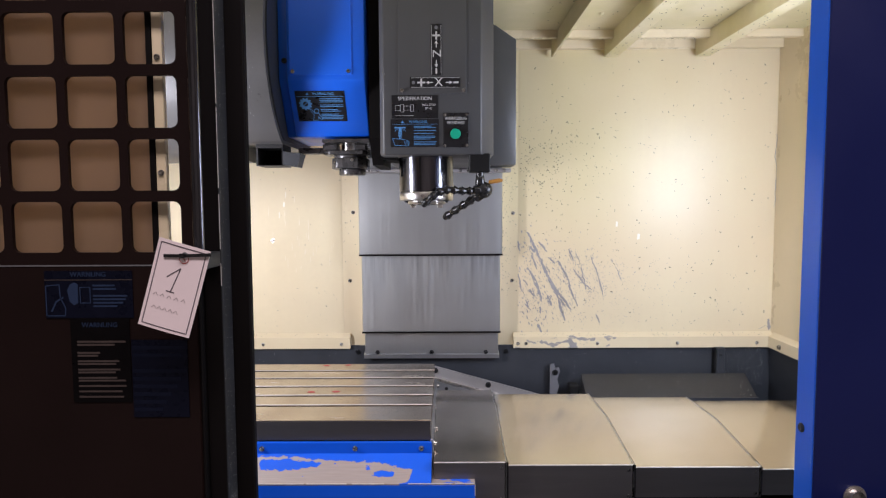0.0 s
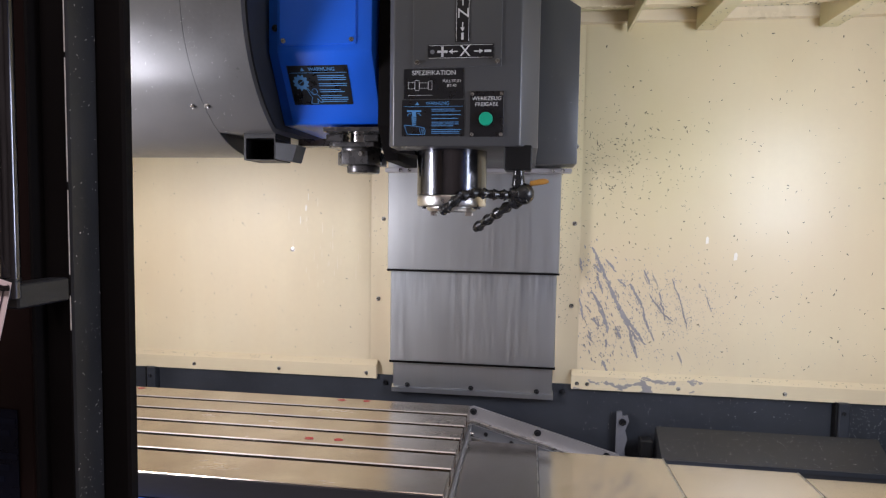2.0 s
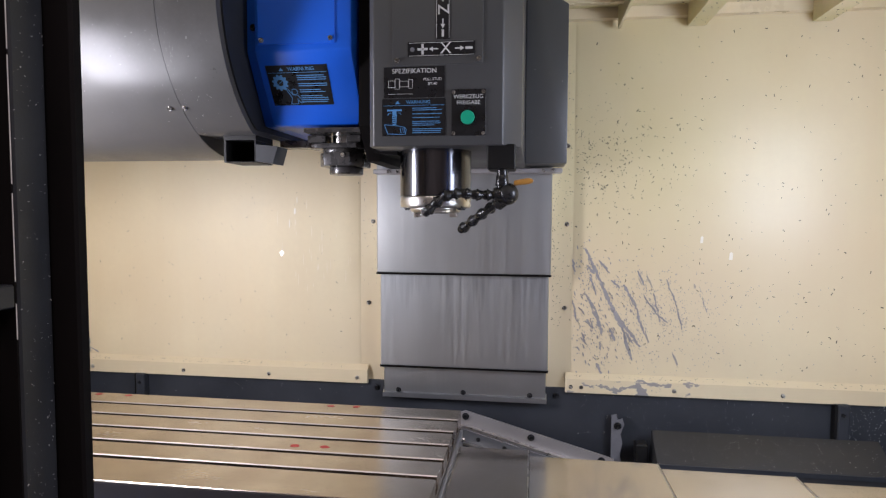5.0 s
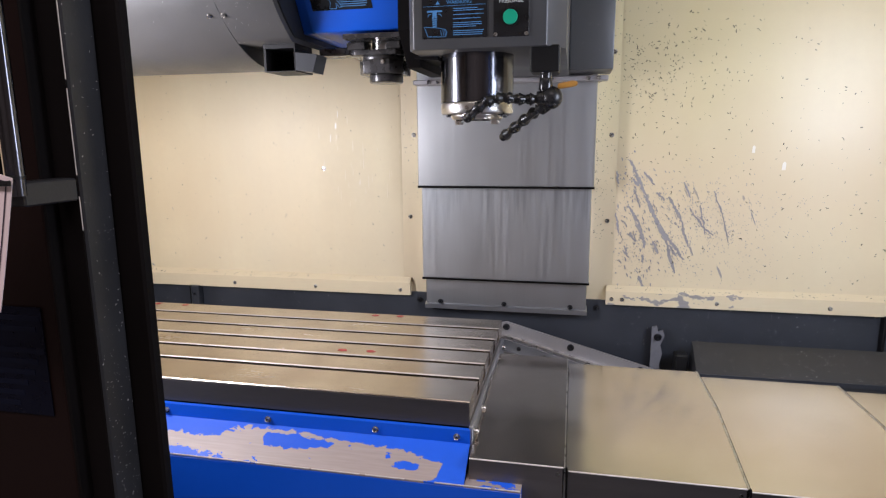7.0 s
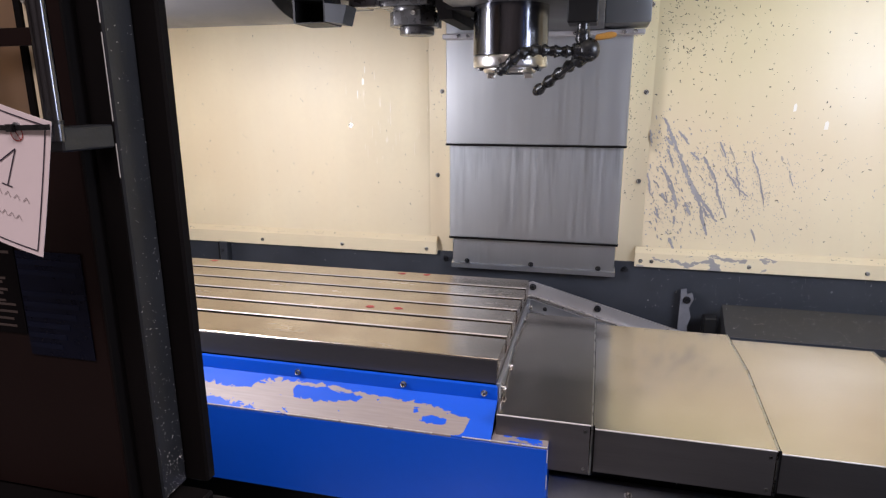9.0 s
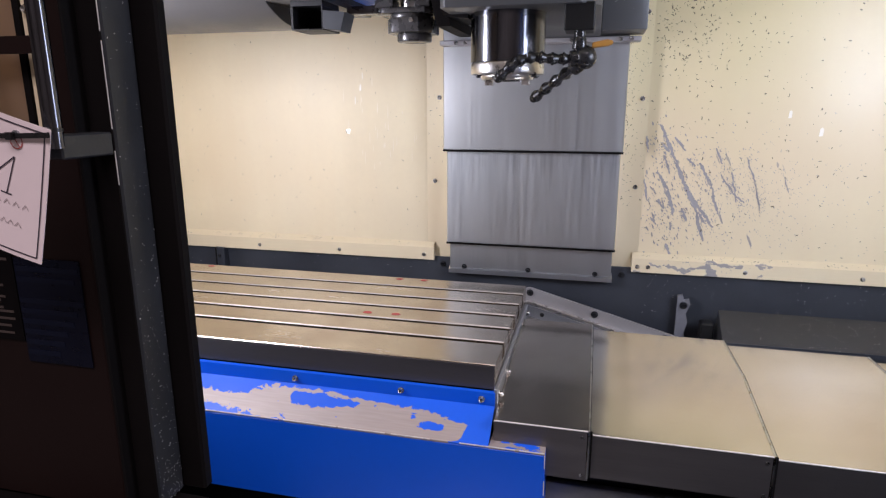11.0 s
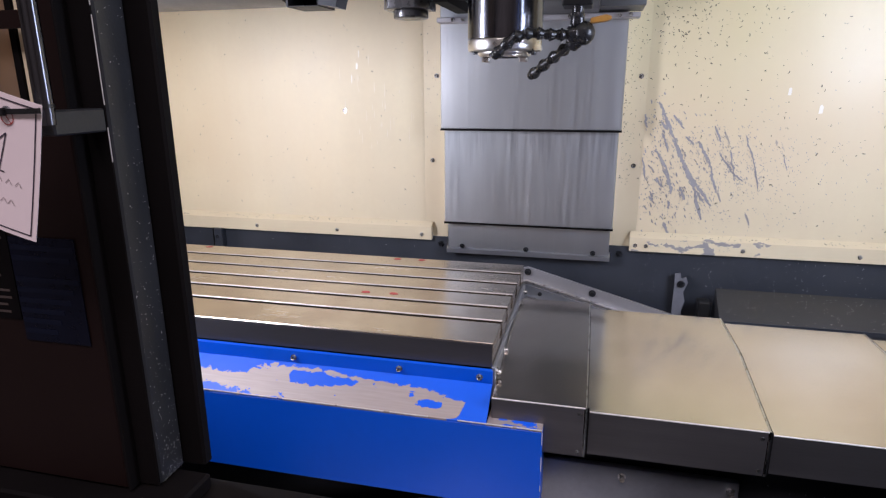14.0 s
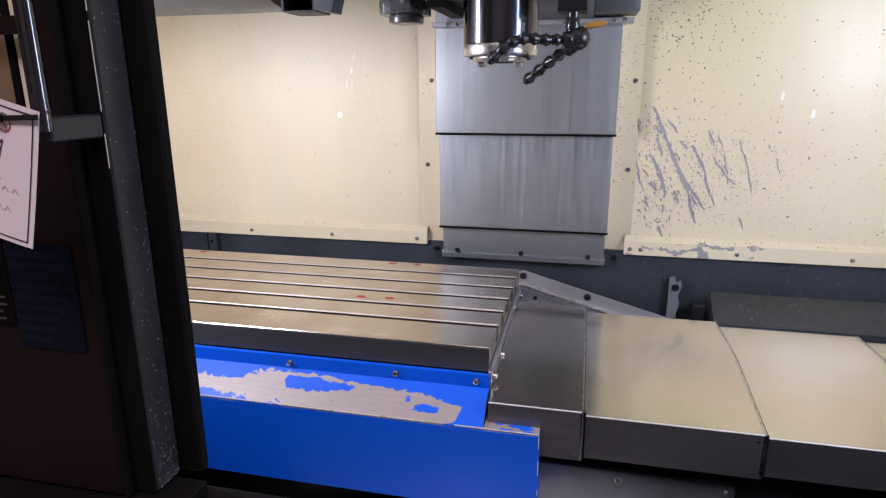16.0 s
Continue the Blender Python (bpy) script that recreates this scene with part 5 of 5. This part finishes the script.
for a, b in zip(strap, strap[1:]):
    d = (b - a).normalized()
    up = Vector((0, -1, 0)).cross(d).normalized() * 0.0021
    out = Vector((0, -0.0006, 0))
    lo = [bm.verts.new(q) for q in (a - up, b - up, b + up, a + up)]
    hi = [bm.verts.new(q + out) for q in (a - up, b - up, b + up, a + up)]
    bm.faces.new(hi), bm.faces.new(lo[::-1])
    for k in range(4):
        bm.faces.new((lo[k], lo[(k + 1) % 4], hi[(k + 1) % 4], hi[k]))
box(bm, strap[1].x - 0.003, strap[1].x + 0.003, strap[1].y - 0.004, strap[1].y, strap[1].z - 0.003, strap[1].z + 0.003)
bmesh.ops.create_cone(bm, cap_ends=True, segments=20, radius1=0.0075, radius2=0.0075, depth=0.003, matrix=Matrix.Translation((HX, HY, 1.2535)))
part("cable_tie", bm, PLASTIC, tg, "black cable tie")
part("eyelet", shape(cyl, eye - sh.n * 0.002, eye + sh.n * 0.001, 0.0032, seg=16), DULL_STEEL, tg)

# ---- chips and small marks ----
def chip_cloud(name, spots, material, label, seed, n_axis):
    """Loose metal chips stuck to a surface: thin bent flakes, one object of kind stuff."""
    rnd = random.Random(seed)
    verts, faces = [], []
    for c, size in spots:
        n = Vector(n_axis(c))
        t = n.orthogonal().normalized()
        t.rotate(Matrix.Rotation(rnd.uniform(0, 6.28), 3, n))
        b = n.cross(t)
        L, W, H = size * rnd.uniform(0.24, 0.66), size * rnd.uniform(0.10, 0.24), size * rnd.uniform(0.06, 0.14)
        c = Vector(c)
        k = len(verts)
        bend = b * L * rnd.uniform(-0.25, 0.25)
        for u, off in ((-1, Vector()), (0, bend), (1, Vector())):
            for w in (-1, 1):
                verts.append(c + t * u * L / 2 + off + b * w * W / 2)
            verts.append(c + t * u * L / 2 + off + n * H)
        for j in (0, 3):
            for p, q in ((0, 2), (2, 1)):
                faces.append((k + j + p, k + j + q, k + j + 3 + q, k + j + 3 + p))
        faces.append((k, k + 1, k + 2))
        faces.append((k + 6, k + 8, k + 7))
    me = bpy.data.meshes.new(name)
    me.from_pydata([tuple(v) for v in verts], [], faces)
    me.materials.append(material)
    ob = new(name, me)
    return tagged(ob, label, "metal chips", kind="stuff")


rnd = random.Random(11)
spots = []
for i in range(330):
    x, z = 0.30 + abs(rnd.gauss(0.07, 0.13)), rnd.gauss(1.46, 0.085)
    if 0.30 < x < 1.15 and 0.9 < z < 1.80:
        spots.append(((x, -0.0005, z), rnd.choice((0.004, 0.006, 0.008, 0.011))))
for i in range(400):
    spots.append(((rnd.uniform(0.31, 1.15), -0.0005, rnd.uniform(0.88, 1.80)), rnd.choice((0.0045, 0.006, 0.009, 0.012))))
for i in range(260):
    spots.append(((0.243 + 0.052 * rnd.random() ** 1.8, 0.0025, rnd.uniform(1.0, 1.75)), rnd.choice((0.004, 0.006, 0.008))))
for i in range(190):
    spots.append(((rnd.uniform(-1.15, -0.31), -0.0005, rnd.uniform(0.88, 1.50)), rnd.choice((0.003, 0.004, 0.008))))
for i in range(40):
    spots.append(((rnd.uniform(-0.30, -0.245), 0.0025, rnd.uniform(1.1, 1.5)), rnd.choice((0.004, 0.006))))
chip_cloud("wall_chips", spots, CHIP, "dark metal chips stuck to the cream back wall", 3, lambda c: (0, -1, 0))
spots = [((rnd.uniform(0.3, 1.15), rnd.uniform(-1.1, -0.14), 1.8592), 0.009) for i in range(300)]
spots += [((rnd.uniform(0.55, 1.15), rnd.uniform(-0.112, -0.024), 1.8592), rnd.choice((0.006, 0.009, 0.013))) for i in range(300)]
spots += [((x + rnd.uniform(-0.020, 0.020), rnd.uniform(-1.0, -0.03), 1.8016), rnd.choice((0.006, 0.009))) for x in (0.602, 0.905) for i in range(60)]
chip_cloud("roof_chips", spots, CHIP, "dark metal chips stuck under the cabin roof", 4, lambda c: (0, 0, -1))
spots = []
for i in range(260):
    x, y = rnd.uniform(0.508, 1.05), rnd.uniform(-0.147, -0.062)
    spots.append(((x, y, 0.742 + (y + 0.060) * 0.6444 + 0.0005), rnd.choice((0.002, 0.003, 0.004))))
chip_cloud("chute_chips", spots, CHIP_BRIGHT, "bright metal chips lying on the dark chute", 5, lambda c: (0, -0.54, 0.84))
spots = [((rnd.uniform(0.3, 1.15), -0.0045, rnd.uniform(0.70, 0.815)), rnd.choice((0.002, 0.003, 0.005))) for i in range(260)]
spots += [((rnd.uniform(-1.15, -0.28), -0.0045, rnd.uniform(0.70, 0.815)), rnd.choice((0.002, 0.003))) for i in range(70)]
spots += [((rnd.uniform(0.99, 1.15), -0.0045, rnd.uniform(0.68, 0.815)), rnd.choice((0.002, 0.004, 0.006))) for i in range(260)]
chip_cloud("lower_wall_chips", spots, CHIP_BRIGHT, "bright metal flecks on the slate lower wall", 6, lambda c: (0, -1, 0))
spots = []
for i in range(190):
    a = radians(rnd.uniform(165, 232))
    spots.append(((-0.372 - abs(rnd.gauss(0, 0.13)), MY + (MR + 0.0003) * math.cos(a), MZ + (MR + 0.0003) * math.sin(a)), rnd.choice((0.002, 0.003, 0.005))))
for i in range(70):
    a = radians(rnd.uniform(165, 240))
    spots.append(((rnd.gauss(-0.447, 0.004), MY + (MR + 0.0003) * math.cos(a), MZ + (MR + 0.0003) * math.sin(a)), rnd.choice((0.002, 0.003, 0.004))))
chip_cloud("drum_chips", [s for s in spots if s[0][0] > -1.1], CHIP_BRIGHT, "bright metal flecks on the grey drum cover", 7, lambda c: (0, c[1] - MY, c[2] - MZ))
spots = [((GX, rnd.uniform(GY + 0.005, GY + 0.040), 0.85 + 0.75 * rnd.random() ** 2), rnd.choice((0.0010, 0.0018, 0.0030))) for i in range(420)]
chip_cloud("door_edge_chips", spots, CHIP_BRIGHT, "fine metal flecks on the grey door edge", 8, lambda c: (1, 0, 0))
spots = [((0.1662, rnd.uniform(-0.60, -0.25), rnd.uniform(1.44, 1.75)), 0.002) for i in range(40)]
spots += [((rnd.uniform(0.17, 0.265), -0.2068, rnd.uniform(1.44, 1.75)), 0.002) for i in range(45)]
spots += [((rnd.uniform(-0.095, 0.125), -0.6624, rnd.uniform(1.44, 1.75)), 0.0015) for i in range(40)]
chip_cloud("head_chips", spots, CHIP_BRIGHT, "fine metal flecks on the charcoal spindle head", 9, lambda c: (1, 0, 0) if c[1] > -0.62 and c[0] < 0.167 else (0, -1, 0))

for i, (x, y) in enumerate(RED_MARKS):
    bm = bmesh.new()
    ring = [(x + (0.0095 + 0.003 * math.sin(3 * k + i)) * math.cos(k * 0.5236), y + 0.0065 * math.sin(k * 0.5236)) for k in range(12)]
    prism(bm, ring, "z", TZ + 0.0002, TZ + 0.0008)
    part("red_mark", bm, RED, tb, "red paint dab")

for x, z, wd, ht in ((0.636, 1.246, 0.004, 0.010), (0.711, 1.203, 0.005, 0.011), (-0.504, 1.319, 0.003, 0.009), (-0.521, 1.283, 0.0014, 0.012), (-0.497, 1.352, 0.0012, 0.010)):
    bm = bmesh.new()
    prism(bm, [(x - wd, z - ht), (x + wd * 0.8, z - ht * 0.9), (x + wd, z + ht * 0.6), (x + wd * 0.2, z + ht), (x - wd * 0.7, z + ht * 0.7)], "y", -0.0009, -0.0002)
    part("paint_dab", bm, mat("white_touch_up", (0.86, 0.80, 0.68), 0.3, vary=0.03), wall, "white touched-up paint dab")
spots = [((rnd.uniform(0.3, 1.08), -0.6815, 0.33 + 0.27 * rnd.random()), rnd.choice((0.002, 0.003))) for i in range(160)]
chip_cloud("saddle_chips", spots, CHIP_BRIGHT, "bright metal flecks on the dark saddle", 12, lambda c: (0, -1, 0))

spots = [((rnd.uniform(-1.17, -0.30), -0.004 - 0.01 * rnd.random(), 0.8690), rnd.choice((0.003, 0.005, 0.008))) for i in range(90)]
spots += [((rnd.uniform(0.29, 1.15), -0.004 - 0.01 * rnd.random(), 0.8690), rnd.choice((0.003, 0.005, 0.008))) for i in range(110)]
chip_cloud("ledge_chips", [((c[0], c[1], 0.872 - (abs(c[1]) - 0.001) * 0.8235 + 0.0004), s) for c, s in spots], CHIP, "dirt and chips lying on the wall flange ledge", 13, lambda c: (0, -0.64, 0.77))


# ---- pale dried splashes on the left panel ----
bm = bmesh.new()
for k in range(30):
    x, z, L, W = rnd.gauss(-0.44, 0.07), rnd.gauss(1.20, 0.06), rnd.uniform(0.008, 0.045), rnd.uniform(0.0006, 0.0016)
    top = bm.verts.new((x - W * 0.3, -0.0004, z + L)), bm.verts.new((x + W * 0.3, -0.0004, z + L))
    mid = bm.verts.new((x - W, -0.0004, z + L * 0.3)), bm.verts.new((x + W, -0.0004, z + L * 0.3))
    end = bm.verts.new((x, -0.0004, z))
    bm.faces.new((top[0], mid[0], mid[1], top[1]))
    bm.faces.new((mid[0], end, mid[1]))
tagged(part("dried_splashes", bm, mat("pale_dried_splash", (0.81, 0.71, 0.53), 0.35, vary=0.05), wall, "pale dried coolant splashes"), "pale dried coolant splashes", kind="stuff")

# ---- paint lost from the back wall ----
STREAKS = [(0.331, 1.218, 0.379, 1.120, 7), (0.379, 1.120, 0.438, 0.991, 8), (0.438, 0.991, 0.459, 0.912, 6), (0.416, 1.047, 0.480, 0.950, 7), (0.441, 0.991, 0.464, 0.959, 5), (0.331, 1.095, 0.363, 1.048, 6), (0.363, 1.048, 0.379, 0.982, 7),
           (0.300, 1.076, 0.312, 1.016, 4), (0.300, 1.189, 0.304, 1.154, 5), (0.369, 1.187, 0.396, 1.152, 6), (0.403, 1.132, 0.427, 1.112, 6), (0.437, 1.121, 0.467, 1.069, 6)]
STREAKS += [(0.467, 1.069, 0.493, 0.987, 5), (0.489, 1.093, 0.521, 1.047, 4), (0.521, 1.047, 0.553, 1.019, 5), (0.339, 1.169, 0.355, 1.149, 6), (0.339, 1.023, 0.355, 0.997, 5), (0.372, 0.961, 0.377, 0.939, 5), (0.366, 0.901, 0.382, 0.871, 6)]
STREAKS += [(0.548, 1.135, 0.575, 1.060, 3), (0.575, 1.060, 0.592, 1.000, 3), (0.515, 1.100, 0.535, 1.020, 3), (0.470, 1.160, 0.490, 1.120, 4), (0.345, 1.140, 0.362, 1.100, 5), (0.400, 1.000, 0.415, 0.965, 5), (0.325, 0.985, 0.335, 0.955, 4), (0.640, 1.090, 0.655, 1.050, 2)]
BARE = mat("bare_grey_primer", (0.34, 0.318, 0.312), 0.5, vary=0.12, scale=40)
rnd = random.Random(5)


def lost_streak(x0, z0, x1, z1, wide, lift=0.0004):
    """A ragged streak where the paint is gone: a wandering strip with torn sides."""
    n = max(6, int(math.hypot(x1 - x0, z1 - z0) / 0.0035))
    bm, prev, drift = bmesh.new(), None, 0.0
    for k in range(n + 1):
        f = k / n
        drift = 0.8 * drift + rnd.uniform(-0.0016, 0.0016)
        half = wide * 0.00066 * (0.35 + rnd.uniform(0.15, 0.9) * min(1.0, 3 * f + 0.25, 3 * (1 - f) + 0.25))
        cx, cz = x0 + (x1 - x0) * f + drift, z0 + (z1 - z0) * f
        pair = (bm.verts.new((cx - half, -lift, cz - 0.25 * half)), bm.verts.new((cx + half, -lift, cz + 0.25 * half)))
        if prev:
            bm.faces.new((prev[0], pair[0], pair[1], prev[1]))
        prev = pair
    part("worn_streak", bm, BARE, wall, "streak worn down to grey primer")


STREAKS += [(-1.184, 0.925, -1.180, 0.878, 9), (-1.176, 0.890, -1.150, 0.877, 5), (-1.188, 1.20, -1.188, 1.02, 2), (1.164, 0.915, 1.166, 0.878, 9), (1.156, 0.893, 1.130, 0.880, 5), (1.1725, 1.55, 1.1725, 1.30, 2)]
for k, q in enumerate(STREAKS):
    lost_streak(*q, 0.0004 + 0.00006 * k)
flecks = []
for x0, z0, x1, z1, wide in STREAKS + [(0.543, 1.14, 0.600, 1.026, 5), (0.543, 1.14, 0.600, 1.026, 5), (0.50, 1.12, 0.56, 1.00, 5), (0.335, 1.19, 0.375, 1.10, 5), (0.58, 1.08, 0.63, 0.95, 5)]:
    for k in range(20):
        f = rnd.uniform(-0.2, 1.2)
        flecks.append((x0 + (x1 - x0) * f + rnd.gauss(0, 0.011), z0 + (z1 - z0) * f + rnd.gauss(0, 0.008)))
for k in range(900):
    flecks.append((0.30 + abs(rnd.gauss(0.19, 0.16)), rnd.gauss(1.03, 0.085)))
bm = bmesh.new()
for x, z in flecks:
    if 0.300 < x < 1.0 and 0.874 < z < 1.25:
        near = max(0.0, 1.0 - (x - 0.30) / 0.30)
        wide = rnd.choice((0.0006, 0.0008, 0.0010, 0.0010 + 0.0011 * near))
        tall = wide * rnd.choice((1.0, 1.4, 2.0, 2.0 + 1.6 * near))
        lean = rnd.gauss(-0.40, 0.25)
        ring = []
        for i in range(7, -1, -1):
            a, q = 0.7854 * i, rnd.uniform(0.6, 1.2)
            u, v = wide * q * math.cos(a), tall * q * math.sin(a)
            ring.append(bm.verts.new((x + u + lean * v, -0.0022, z + v)))
        bm.faces.new(ring)
tagged(part("worn_flecks", bm, BARE, wall, "scattered flecks of lost paint"), "scattered flecks of lost paint", kind="stuff")
